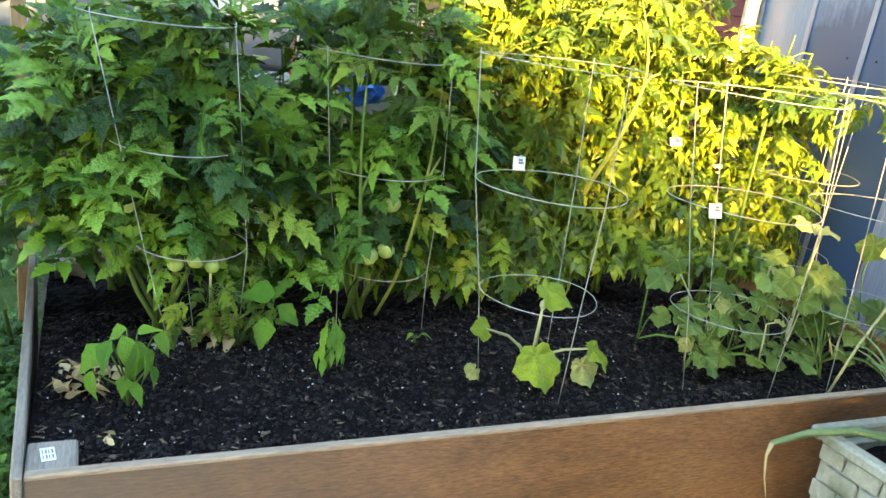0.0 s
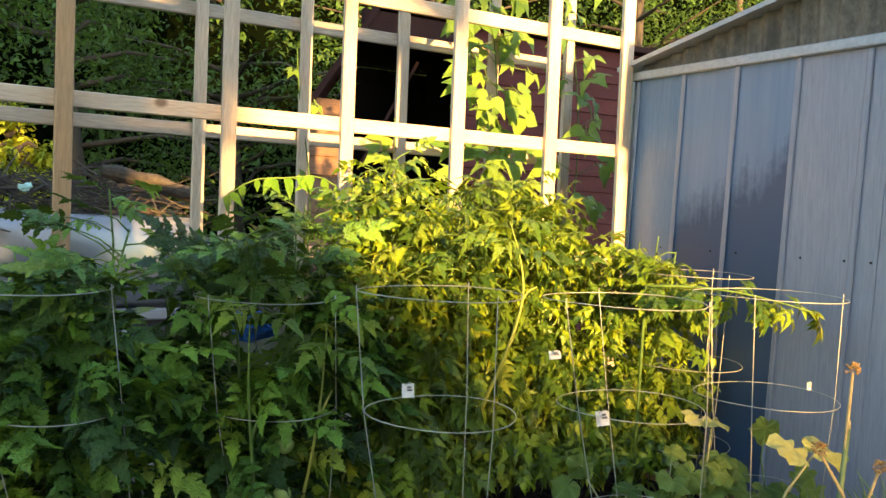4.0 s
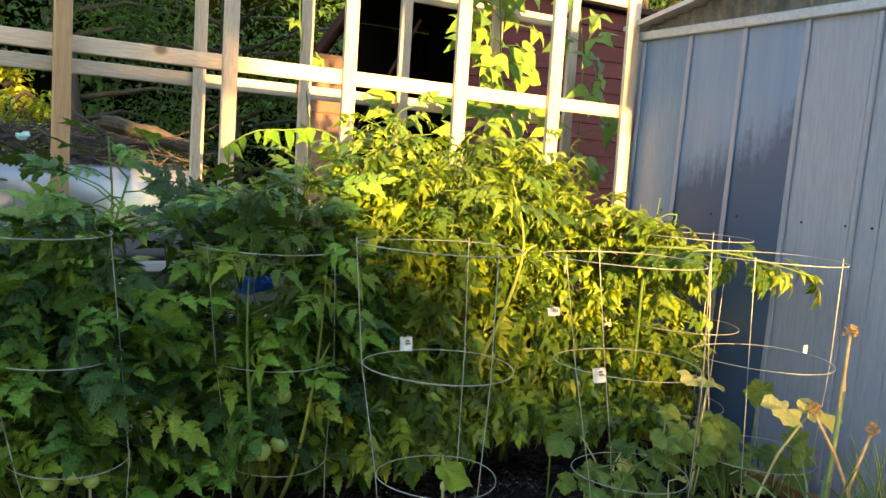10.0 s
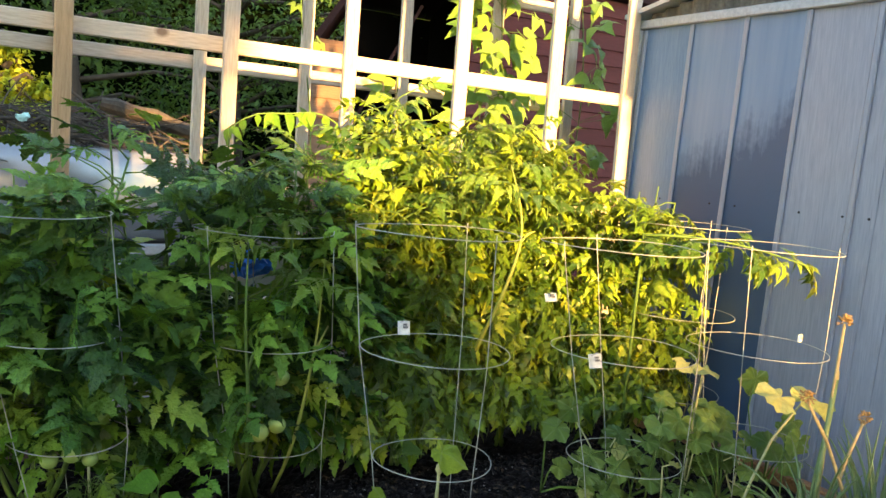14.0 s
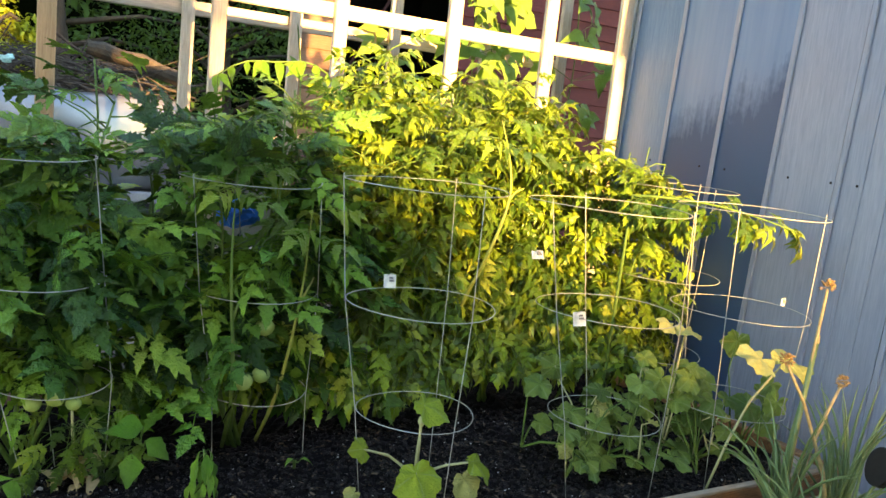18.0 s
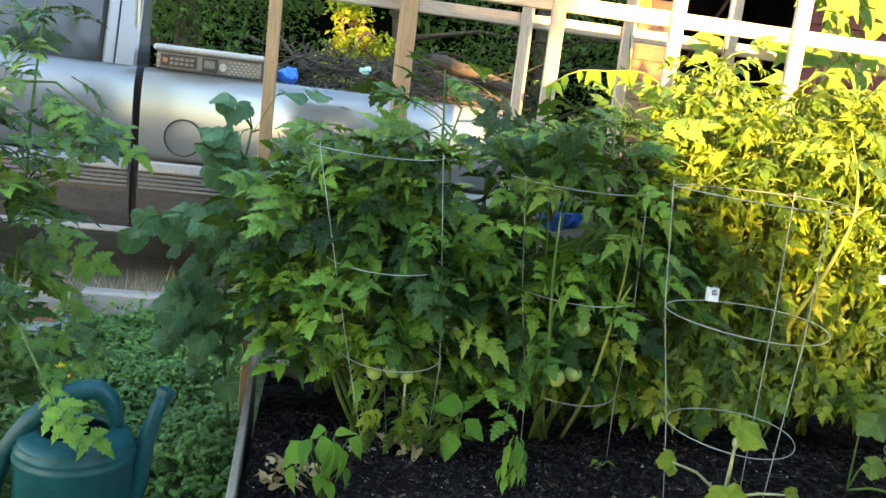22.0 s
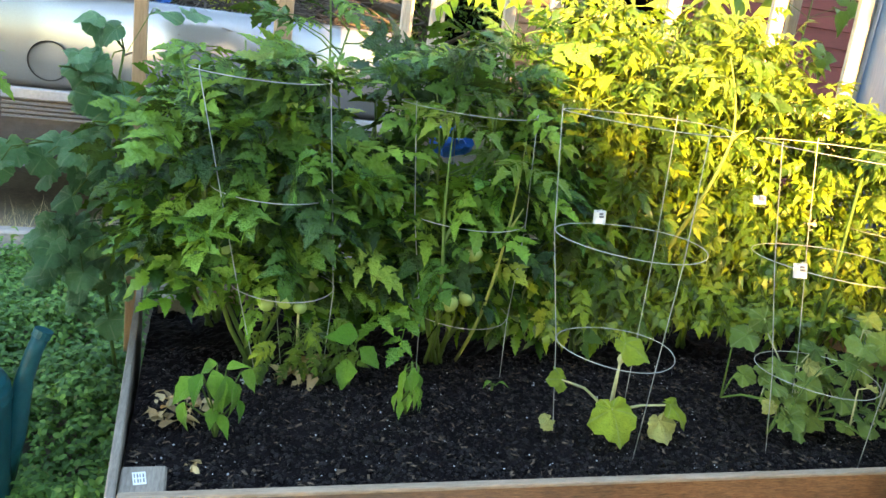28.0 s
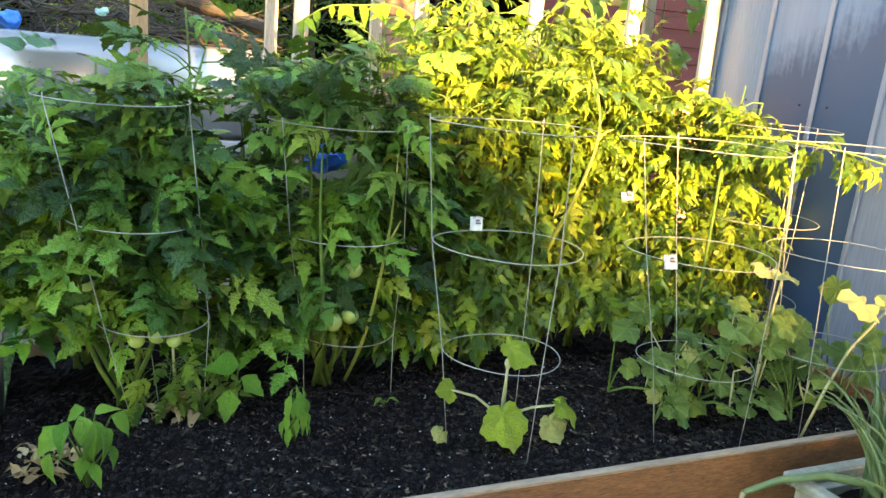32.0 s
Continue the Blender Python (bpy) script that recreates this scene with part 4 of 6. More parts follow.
def zucchini(x, y, n, seed, label, wide=0.30, deep=0.17, tall=0.26):
    """Runners over the soil with single leaves standing up from them."""
    r = random.Random(seed)
    thing = empty("zucchini_plant", x, y, -0.045, label, "zucchini plant", "zucchini plants by the front board")
    runners = []
    for k in range(5):
        a = 6.283 * k / 5 + r.uniform(-0.4, 0.4)
        pts = [Vector((x + wide * math.cos(a) * u * 0.8, max(0.07, y + deep * math.sin(a) * u * 0.8), -0.03 + 0.05 * math.sin(2.6 * u))) for u in (0, 0.25, 0.5, 0.75, 1.0)]
        runners.append(pts)
        part("runner", tube(pts, [0.006, 0.005, 0.0045, 0.004, 0.003], 6), STEM, thing, smooth=True)
    for k in range(n):
        line = runners[k % 5]
        b = line[r.randrange(5)]
        a = r.uniform(0, 6.283)
        h = tall * r.random() ** 0.9
        p = Vector((b.x + r.uniform(-0.09, 0.09), max(0.055, b.y + r.uniform(-0.09, 0.07)), max(0.005, b.z + h)))
        mid = b.lerp(p, 0.6) + Vector((r.uniform(-0.03, 0.03), 0.02, 0.03))
        part("stalk", tube([b, b.lerp(mid, 0.5) + Vector((0, 0, 0.012)), mid, p], [0.003, 0.0028, 0.0024, 0.002], 5), STEM if k % 4 else PALE_STEM, thing, smooth=True)
        mesh = OLD_MESH[k % 2] if k % 9 == 4 else ZUKE_MESH[k % 5]
        leaf_at(mesh, thing, p, (math.cos(a), 0.6 * math.sin(a) - 0.55, r.uniform(-0.6, -0.05)), r.uniform(0.06, 0.118) * (0.7 if k % 9 == 4 else 1.0), (r.uniform(-0.5, 0.5), r.uniform(-1.0, -0.2), 0.8))
    return thing


zucchini(1.76, 0.31, 38, 3, "spreading zucchini plant with lobed grey-green leaves in a cage", 0.30, 0.20, 0.24)
zucchini(2.10, 0.24, 36, 5, "zucchini plant with some yellowing leaves beside the shed", 0.28, 0.19, 0.30)
leaf_at(OLD_MESH[1], leafy_plant("zucchini_plant", 2.02, 0.30, "tall zucchini shoot with a pale yellow leaf", "zucchini plant", ((1.92, 0.18, 0.40, (-0.2, -0.6, -0.05), 0.11, 0, (0.1, -0.45, 0.9)),), OLD_MESH, PALE_STEM), Vector((1.87, 0.19, 0.41)), (-0.8, -0.2, 0.1), 0.10, (0.0, -0.45, 0.9))


def seedling(x, y, label, spec, name="pepper_seedling", category="seedling", grow=0.78, meshes=PEPPER_MESH):
    return leafy_plant(name, x, y, label, category, [(*e[:4], e[4] * grow, *e[5:]) for e in spec], meshes, STEM, 0.0026)


seedling(0.205, 0.30, "young pepper plant with limp folded green leaves", (
    (0.190, 0.280, 0.13, (0.3, -0.5, -0.75), 0.12, 0, FACE), (0.220, 0.270, 0.12, (0.0, -0.4, -0.9), 0.13, 1, (0.5, -0.8, 0.2)),
    (0.160, 0.300, 0.10, (-0.7, -0.2, -0.6), 0.10, 2, FACE), (0.250, 0.290, 0.12, (0.8, -0.1, -0.5), 0.08, 3, FACE),
    (0.210, 0.270, 0.03, (0.3, -0.6, -0.5), 0.07, 0, FACE), (0.135, 0.290, 0.05, (-0.2, -0.4, -0.9), 0.08, 1, (-0.6, -0.7, 0.3)),
    (0.200, 0.310, 0.13, (-0.5, 0.2, -0.3), 0.07, 2, FACE), (0.230, 0.280, 0.10, (0.5, -0.4, -0.8), 0.09, 3, (0.8, -0.5, 0.3)), (0.170, 0.280, 0.12, (-0.4, -0.5, -0.7), 0.09, 2, (-0.7, -0.6, 0.4)), (0.220, 0.290, 0.13, (0.2, -0.2, 0.2), 0.06, 1, FACE), (0.195, 0.270, 0.045, (-0.1, -0.5, -0.7), 0.06, 2, FACE), (0.245, 0.280, 0.06, (0.4, -0.3, -0.9), 0.07, 0, (0.7, -0.7, 0.2))), meshes=PEPPER_MESH[:2] + BROAD_MESH[:1] + PEPPER_MESH[2:])
seedling(0.545, 0.56, "pepper seedling with three broad fresh green leaves", (
    (0.525, 0.52, 0.055, (-0.10, -0.35, -0.85), 0.115, 0, (0.0, -0.9, 0.35)), (0.555, 0.52, 0.085, (0.75, -0.25, -0.55), 0.105, 1, (0.2, -0.9, 0.45)),
    (0.55, 0.53, 0.115, (-0.9, -0.2, 0.10), 0.115, 2, (0.2, -0.75, 0.6))), grow=0.74, meshes=BROAD_MESH)
wilted = empty("pepper_seedling", 0.662, 0.40, -0.045, "wilted pepper seedling with limp leaves hanging along its stem", "seedling")
part("stem", tube([(0.662, 0.40, -0.05), (0.664, 0.395, 0.04), (0.658, 0.385, 0.108)], [0.003, 0.0026, 0.002], 6), STEM, wilted, smooth=True)
wr = random.Random(17)
for k in range(22):
    a, z = 2.4 * k, 0.105 - 0.0048 * k
    spread = 0.010 + 0.0011 * k
    p = Vector((0.660 + spread * math.cos(a), 0.388 + 0.7 * spread * math.sin(a), z))
    part("stalk", tube([(0.661, 0.39, min(0.10, z + 0.01)), p], 0.0012, 4), STEM, wilted)
    leaf_at(NARROW_MESH[k % 3], wilted, p, (0.30 * math.cos(a), 0.3 * math.sin(a) - 0.15, -1.0), wr.uniform(0.045, 0.075) if k < 14 else wr.uniform(0.035, 0.05), (math.cos(a), math.sin(a) - 0.5, 0.15))
seedling(0.93, 0.52, "tiny seedling just above the soil", ((0.92, 0.51, 0.0, (-0.6, -0.4, 0.0), 0.04, 0, (0, 0, 1)), (0.94, 0.50, 0.0, (0.8, -0.3, 0.1), 0.04, 1, (0, 0, 1))))


def dry_clump(x, y, n, size, label, seed):
    r = random.Random(seed)
    s = Stamp()
    for _ in range(n):
        a = r.uniform(0, 6.28)
        s.put(OVAL[r.randrange(4)], Matrix.Translation((x + r.uniform(-0.05, 0.05), y + r.uniform(-0.04, 0.04), soil_height(x, y) + r.uniform(0.005, 0.06))) @ frame_to((math.cos(a), math.sin(a), r.uniform(-0.2, 0.9)), (r.uniform(-1, 1), r.uniform(-1, 1), 0.5)) @ Matrix.Scale(r.uniform(*size), 4))
    return tagged(s.done("withered_leaves", DRY_LEAF), label, "dry leaves")


dry_clump(0.125, 0.38, 46, (0.018, 0.045), "withered tan leaf clump on the soil", 1)
dry_clump(0.40, 0.60, 22, (0.02, 0.06), "withered leaves under a tomato plant", 2)
dry_clump(0.155, 0.12, 5, (0.01, 0.03), "dry leaf scraps near the corner block", 3)
low_shoot = empty("low_tomato_shoot", 0.38, 0.62, -0.045, "pale low tomato shoot under the fruit", "tomato plant")
part("stem", tube([(0.42, 0.70, -0.04), (0.41, 0.63, 0.06), (0.40, 0.58, 0.15)], [0.0042, 0.0038, 0.003], 6), PALE_STEM, low_shoot, smooth=True)
ur = random.Random(27)
for k in range(30):
    p = Vector((0.325 + 0.175 * ur.random(), 0.535 + 0.06 * ur.random(), 0.012 + 0.14 * ur.random()))
    b = Vector((0.405, 0.60, 0.03 + 0.10 * ur.random()))
    part("stalk", tube([b, b.lerp(p, 0.5) + Vector((0, 0, 0.012)), p], 0.0009, 4), STEM, low_shoot)
    d = p - b
    leaf_at(CURLED_MESH[k % 10], low_shoot, p, (d.x * 8, d.y * 4 - 0.2, ur.uniform(-0.9, 0.1)), ur.uniform(0.05, 0.085), (ur.uniform(-0.4, 0.4), -0.7, 0.8))

# ---- cucumber vine on the tall post ----
vine = empty("cucumber_vine", -0.08, 1.12, GZ, "cucumber vine with broad bluish leaves climbing the post", "cucumber vine")
vr = random.Random(4)
pts = [Vector((-0.065 - 0.05 * math.sin(3 * u), 1.14 - 0.10 * math.sin(2 * u), GZ + 1.06 * u)) for u in [k / 12 for k in range(13)]]
part("stem", tube(pts, [0.007 - 0.0003 * k for k in range(13)], 6), STEM, vine, smooth=True)
branch_lines = [pts]
for k, (bx, by, bz, reach) in enumerate(((-0.05, 1.10, 0.10, 0.20), (-0.07, 1.08, 0.34, 0.22), (-0.08, 1.05, 0.50, 0.13))):
    line = [Vector((bx - reach * u, by - 0.16 * u, bz + 0.10 * math.sin(2.2 * u) + 0.05 * k * u)) for u in [q / 6 for q in range(7)]]
    part("shoot", tube(line, [0.005 - 0.0004 * q for q in range(7)], 5), STEM, vine, smooth=True)
    branch_lines.append(line)
for k in range(150):
    line = branch_lines[k % 4]
    q = line[vr.randrange(3, len(line))] if k % 4 == 0 else line[vr.randrange(1, 7)]
    p = q + Vector((vr.uniform(-0.09, 0.05), vr.uniform(-0.12, 0.03), vr.uniform(-0.07, 0.09)))
    if p.z > 0.50 and p.x < -0.18:
        continue
    part("stalk", tube([q, q.lerp(p, 0.6) + Vector((0, 0, 0.02)), p], [0.0028, 0.0024, 0.0018], 4), STEM, vine, smooth=True)
    a = vr.uniform(1.8, 5.6)
    leaf_at(ROUND_MESH[k % 4], vine, p, (math.cos(a) * 0.9, math.sin(a) * 0.4 - 0.2, vr.uniform(-1.0, 0.0)), vr.uniform(0.06, 0.12), (vr.uniform(-0.7, 0.5), vr.uniform(-1.0, -0.2), vr.uniform(0.4, 1.0)))
q = pts[5] + Vector((-0.14, -0.14, 0.0))
part("flower", lathe([(0.001, 0.0), (0.004, 0.003), (0.009, 0.006), (0.011, 0.008)], 7, 0, 0), YELLOW, vine, "small yellow flower").matrix_basis = Matrix.Translation(q)
part("leaf_stalk", tube([(-0.07, 1.10, 0.72), (0.0, 1.05, 0.85), (0.02, 1.03, 0.845)], 0.0018, 4), STEM, vine)
for k, (px, py, pz) in enumerate(((0.02, 1.02, 0.84), (0.10, 1.03, 0.85), (0.78, 1.0, 0.80), (0.88, 1.02, 0.82))):
    leaf_at(ROUND_MESH[k % 3], vine, Vector((px, py, pz)), (0.8 - 0.5 * k, -0.4, -0.1), 0.12, (0.3, -0.3, 0.9))

# ---- pole beans on the rear trellis ----
def bean_vine(x, y, z0, z1, n, seed, label, grow=1.0):
    r = random.Random(seed)
    thing = empty("bean_vine", x, y, GZ, label, "bean vine", "pole beans on the trellis")
    pts = [Vector((x + 0.035 * math.cos(9 * u), y + 0.035 * math.sin(9 * u), GZ + (z1 - GZ) * u)) for u in [k / 24 for k in range(25)]]
    part("stem", tube(pts, 0.003, 5), STEM, thing, smooth=True)
    for k in range(n):
        z = z0 + (z1 - z0) * (k + r.random()) / n
        q = pts[min(24, max(0, int((z - GZ) / (z1 - GZ) * 24)))]
        a = r.uniform(2.9, 6.5)
        d = grow * r.uniform(0.02, 0.16)
        p = q + Vector((d * math.cos(a), d * math.sin(a), r.uniform(-0.02, 0.06)))
        part("stalk", tube([q, p], 0.0016, 4), STEM, thing)
        leaf_at(TRI_MESH[k % 4], thing, p, (math.cos(a), math.sin(a) * 0.7, r.uniform(-0.9, 0.2)), grow * r.uniform(0.12, 0.19), (r.uniform(-0.4, 0.4), -0.9, r.uniform(0.1, 0.8)))
    return thing


bean_vine(2.08, 1.66, 0.8, 2.25, 44, 1, "pole bean vine with heart-shaped leaves, sunlit")
bean_vine(1.98, 1.64, 0.8, 1.95, 30, 2, "pole bean vine with heart-shaped leaves, sunlit")
bean_vine(2.53, 1.66, 0.8, 2.2, 26, 3, "pole bean vine climbing a trellis upright")
bean_vine(1.665, 1.66, 0.8, 1.32, 9, 4, "short bean vine at the trellis foot", 0.8)
bean_vine(1.24, 1.66, 0.8, 1.55, 6, 5, "thin young bean vine", 0.5)
shoot = empty("climbing_shoot", 1.05, 1.2, GZ, "arching sunlit shoot with drooping leaves", "vine")
sp = [Vector((0.84 + 0.33 * u, 1.18 - 0.06 * u, 0.97 + 0.07 * math.sin(2.6 * u) + 0.01 * math.sin(9 * u))) for u in [k / 8 for k in range(9)]]
part("stem", tube([(0.86, 1.2, GZ), (0.83, 1.19, 0.5)] + sp, 0.0028, 5), STEM, shoot, smooth=True)
hr = random.Random(8)
for k in range(12):
    q = sp[min(8, k * 9 // 12)]
    leaf_at(PEPPER_MESH[k % 4], shoot, q, (hr.uniform(-0.5, 0.7), hr.uniform(-0.7, 0.1), hr.uniform(-1.0, -0.2)), hr.uniform(0.04, 0.07), (hr.uniform(-0.6, 0.6), -0.8, hr.uniform(0.1, 0.7)))
drooping = empty("tomato_branch", 2.05, 0.5, 0.0, "drooping tomato branch resting on a cage ring", "tomato plant")
bp = [Vector((2.00 + 0.33 * u, 0.55 - 0.36 * u, 0.735 + 0.025 * math.sin(3.1 * u) - 0.05 * u)) for u in [k / 9 for k in range(10)]]
part("stem", tube([(2.05, 0.62, -0.05), (2.02, 0.58, 0.4)] + bp, [0.006, 0.006] + [0.005 - 0.0003 * k for k in range(10)], 6), STEM, drooping, smooth=True)
for k in range(34):
    q = bp[min(9, k * 10 // 34)]
    leaf_at(CURLED_MESH[k % 10], drooping, q, (hr.uniform(-0.6, 1.0), hr.uniform(-0.8, 0.5), hr.uniform(-1.1, 0.15)), hr.uniform(0.07, 0.12), (hr.uniform(-0.5, 0.5), -0.6, 0.9))

# ---- planter with onions at the bed's front corner ----
def planter_box(x0, x1, y0, y1, z0, z1):
    thing = empty("planter", (x0 + x1) / 2, (y0 + y1) / 2, z0, "weathered pale planter with a brick-patterned side", "planter")
    t = 0.03
    core = joined(box((x0 + t, y0 + t, z0), (x1 - t, y0 + 2 * t, z1 - 0.03), 0.002), box((x0 + t, y1 - 2 * t, z0), (x1 - t, y1 - t, z1 - 0.03), 0.002), box((x0 + t, y0 + 2 * t, z0), (x0 + 2 * t, y1 - 2 * t, z1 - 0.03), 0.002), box((x1 - 2 * t, y0 + 2 * t, z0), (x1 - t, y1 - 2 * t, z1 - 0.03), 0.002), box((x0 + 2 * t, y0 + 2 * t, z0), (x1 - 2 * t, y1 - 2 * t, z0 + 0.03), 0))
    part("body", core, STONE, thing)
    for lo, hi in (((x0, y0, z1 - 0.03), (x1, y0 + 0.038, z1)), ((x0, y1 - 0.038, z1 - 0.03), (x1, y1, z1)), ((x0, y0 + 0.038, z1 - 0.03), (x0 + 0.038, y1 - 0.038, z1)), ((x1 - 0.038, y0 + 0.038, z1 - 0.03), (x1, y1 - 0.038, z1))):
        part("rim", box(lo, hi, 0.006), STONE, thing)
    h, rows = 0.044, int((z1 - 0.035 - z0) / 0.05)
    for row in range(rows):
        z = z0 + 0.006 + row * 0.05
        for k in range(int((x1 - x0) / 0.1) + 1):
            a = x0 + t + 0.1 * k - (0.05 if row % 2 else 0)
            lo, hi = max(a, x0 + t), min(a + 0.094, x1 - t)
            if hi - lo > 0.02:
                part("brick", box((lo, y0 + t - 0.011, z), (hi, y0 + t - 0.0005, z + h), 0.003), STONE, thing)
        for k in range(int((y1 - y0) / 0.1) + 1):
            a = y0 + t + 0.1 * k - (0.05 if row % 2 else 0)
            lo, hi = max(a, y0 + t), min(a + 0.094, y1 - t)
            if hi - lo > 0.02:
                part("brick", box((x0 + t - 0.011, lo, z), (x0 + t - 0.0005, hi, z + h), 0.003), STONE, thing)
    verts, faces = [], []
    n = 14
    for j in range(n + 1):
        for i in range(n + 1):
            u, v = x0 + 2 * t + (x1 - x0 - 4 * t) * i / n, y0 + 2 * t + (y1 - y0 - 4 * t) * j / n
            verts.append((u, v, z1 - 0.05 + 0.012 * noise.noise((u * 20, v * 20, 1))))
    faces = [(j * (n + 1) + i, j * (n + 1) + i + 1, (j + 1) * (n + 1) + i + 1, (j + 1) * (n + 1) + i) for j in range(n) for i in range(n)]
    part("planter_soil", (verts, faces), SOIL, thing)
    return thing


planter_box(1.742, 2.40, -0.46, -0.082, GZ - 0.02, -0.015)


def onion(x, y, n, seed, tall=(0.25, 0.5), lean=-0.08, heads=()):
    r = random.Random(seed)
    thing = empty("onion_plant", x, y, -0.065, "clump of tubular green onion leaves in the planter", "onion plant", "onions in the planter")
    for k in range(n):
        a = r.uniform(0, 6.28)
        h = r.uniform(*tall)
        w = r.uniform(0.05, 0.22)
        bx, by = x + r.uniform(-0.03, 0.03), y + r.uniform(-0.03, 0.03)
        pts = [(bx + (w * math.cos(a) + lean * h) * u ** 1.8, by + w * math.sin(a) * u ** 1.8, -0.07 + h * (u - 0.28 * w / 0.22 * u ** 3)) for u in [q / 7 for q in range(8)]]
        part("leaf", tube(pts, [0.0042, 0.0048, 0.0048, 0.0045, 0.004, 0.0033, 0.0022, 0.0005], 7), ONION, thing, smooth=True)
    for hx, hy, hz in heads:
        pts = [(x, y, -0.07), (x + (hx - x) * 0.3, y + (hy - y) * 0.3, -0.07 + (hz + 0.07) * 0.45), (x + (hx - x) * 0.7, y + (hy - y) * 0.7, -0.07 + (hz + 0.07) * 0.8), (hx, hy, hz)]
        part("flower_stalk", tube(pts, [0.006, 0.0055, 0.0045, 0.0035], 6), DRY_STEM, thing, "dry tan flower stalk", True)
        s = Stamp()
        for q in range(60):
            d = Vector((r.gauss(0, 1), r.gauss(0, 1), r.gauss(0, 1) + 0.4)).normalized()
            s.put(LUMPS[q % 5], Matrix.Translation(Vector((hx, hy, hz + 0.006)) + d * r.uniform(0.008, 0.017)) @ frame_to(d) @ Matrix.Diagonal((0.005, 0.0028, 0.0028, 1)))
        s.done("seed_head", SEED_HEAD, thing, "round dry brown seed head", smooth=False)
    return thing


onion(1.92, -0.20, 24, 1, heads=((1.95, -0.20, 0.605), (2.06, -0.21, 0.365)))
onion(2.06, -0.26, 22, 2, heads=((1.79, -0.24, 0.445),))
onion(2.20, -0.18, 12, 3)
onion(1.86, -0.32, 12, 4, (0.2, 0.4))
stub = empty("cut_onion_stalk", 1.92, -0.2, -0.07, "tall cut green onion stalk in the planter", "onion plant", "onions in the planter")
part("stalk", tube([(1.915, -0.2, -0.07), (1.92, -0.2, 0.2), (1.945, -0.2, 0.475)], [0.008, 0.007, 0.0062], 8), ONION, stub, smooth=True)
part("dry_end", tube([(1.945, -0.2, 0.472), (1.946, -0.2, 0.492)], [0.0066, 0.005], 8), DRY_STEM, stub, "dry brown cut end")
fallen = empty("fallen_onion_stalk", 1.75, -0.2, -0.01, "bent pale onion stalk hanging over the planter rim", "onion plant")
part("stalk", tube([(1.90, -0.26, -0.06), (1.86, -0.22, 0.005), (1.78, -0.17, 0.012), (1.68, -0.13, -0.008), (1.585, -0.12, -0.030)], [0.008, 0.011, 0.011, 0.009, 0.007], 8), ONION, fallen, "thick pale green stalk", True)
part("dry_tip", tube([(1.585, -0.12, -0.030), (1.575, -0.122, -0.06), (1.585, -0.125, -0.12), (1.60, -0.13, -0.17)], [0.007, 0.004, 0.003, 0.0015], 6), DRY_STEM, fallen, "shrivelled tan tip", True)
leaf_at(OLD_MESH[0], leafy_plant("zucchini_plant", 1.98, 0.08, "zucchini shoot with one large pale yellow leaf", "zucchini plant", ((1.99, -0.09, 0.385, (0.85, -0.15, -0.10), 0.17, 1, (0.1, -0.42, 0.9)),), OLD_MESH, PALE_STEM), Vector((1.90, -0.09, 0.40)), (-0.85, -0.25, 0.0), 0.14, (-0.1, -0.5, 0.85))

# ---- metal shed beside the bed ----
SX = 2.55
shed = empty("metal_shed", SX + 1.2, -0.25, GZ, "grey-blue sheet metal garden shed with a low gable roof", "shed")
edges = (1.25, 0.995, 0.732, 0.473, 0.217, -0.04, -0.30, -0.56, -0.82, -1.08, -1.34, -1.62)
for k in range(len(edges) - 1):
    hi, lo = edges[k], edges[k + 1]
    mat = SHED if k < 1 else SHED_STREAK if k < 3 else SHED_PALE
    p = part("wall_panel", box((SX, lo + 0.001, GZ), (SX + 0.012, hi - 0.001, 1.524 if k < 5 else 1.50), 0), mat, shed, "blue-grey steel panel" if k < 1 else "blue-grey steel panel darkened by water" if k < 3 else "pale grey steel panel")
    rib = box((SX - 0.010, hi - 0.026, GZ), (SX - 0.001, hi - 0.004, 1.520 if k < 4 else 1.50), 0.004)
    part("rib", rib, SHED_PALE, shed)
    for q in (0.36, 0.68) if k > 3 else ():
        part("rib", box((SX - 0.003, hi + (lo - hi) * q - 0.006, GZ), (SX - 0.0005, hi + (lo - hi) * q + 0.006, 1.495), 0.0015), mat, shed)
trim = box((SX - 0.022, -1.66, 1.497), (SX + 0.02, 1.275, 1.532), 0.004)
for v in trim.verts:
    v.co.z += 0.022 * v.co.y
part("eave_trim", trim, SHED_TRIM, shed, "pale horizontal trim")
part("corner_trim", box((SX - 0.018, 1.25, GZ), (SX + 0.03, 1.29, 1.524), 0.004), SHED_TRIM, shed, "pale corner trim")
peak_y, peak_z, eave_z = -0.20, 1.822, 1.575
steps = 232
verts, faces = [], []
for k in range(steps + 1):
    y = 1.24 - (1.24 + 1.64) * k / steps
    top = eave_z + (peak_z - eave_z) * (1 - abs(y - peak_y) / 1.44)
    x = SX + 0.006 + 0.013 * math.cos(k * math.pi / 3)
    verts += [(x, y, 1.525 + 0.022 * y), (x, y, top)]
faces = [(2 * k, 2 * k + 1, 2 * k + 3, 2 * k + 2) for k in range(steps)]
g = part("gable", (verts, faces), GABLE, shed, "mould-stained corrugated gable", True)
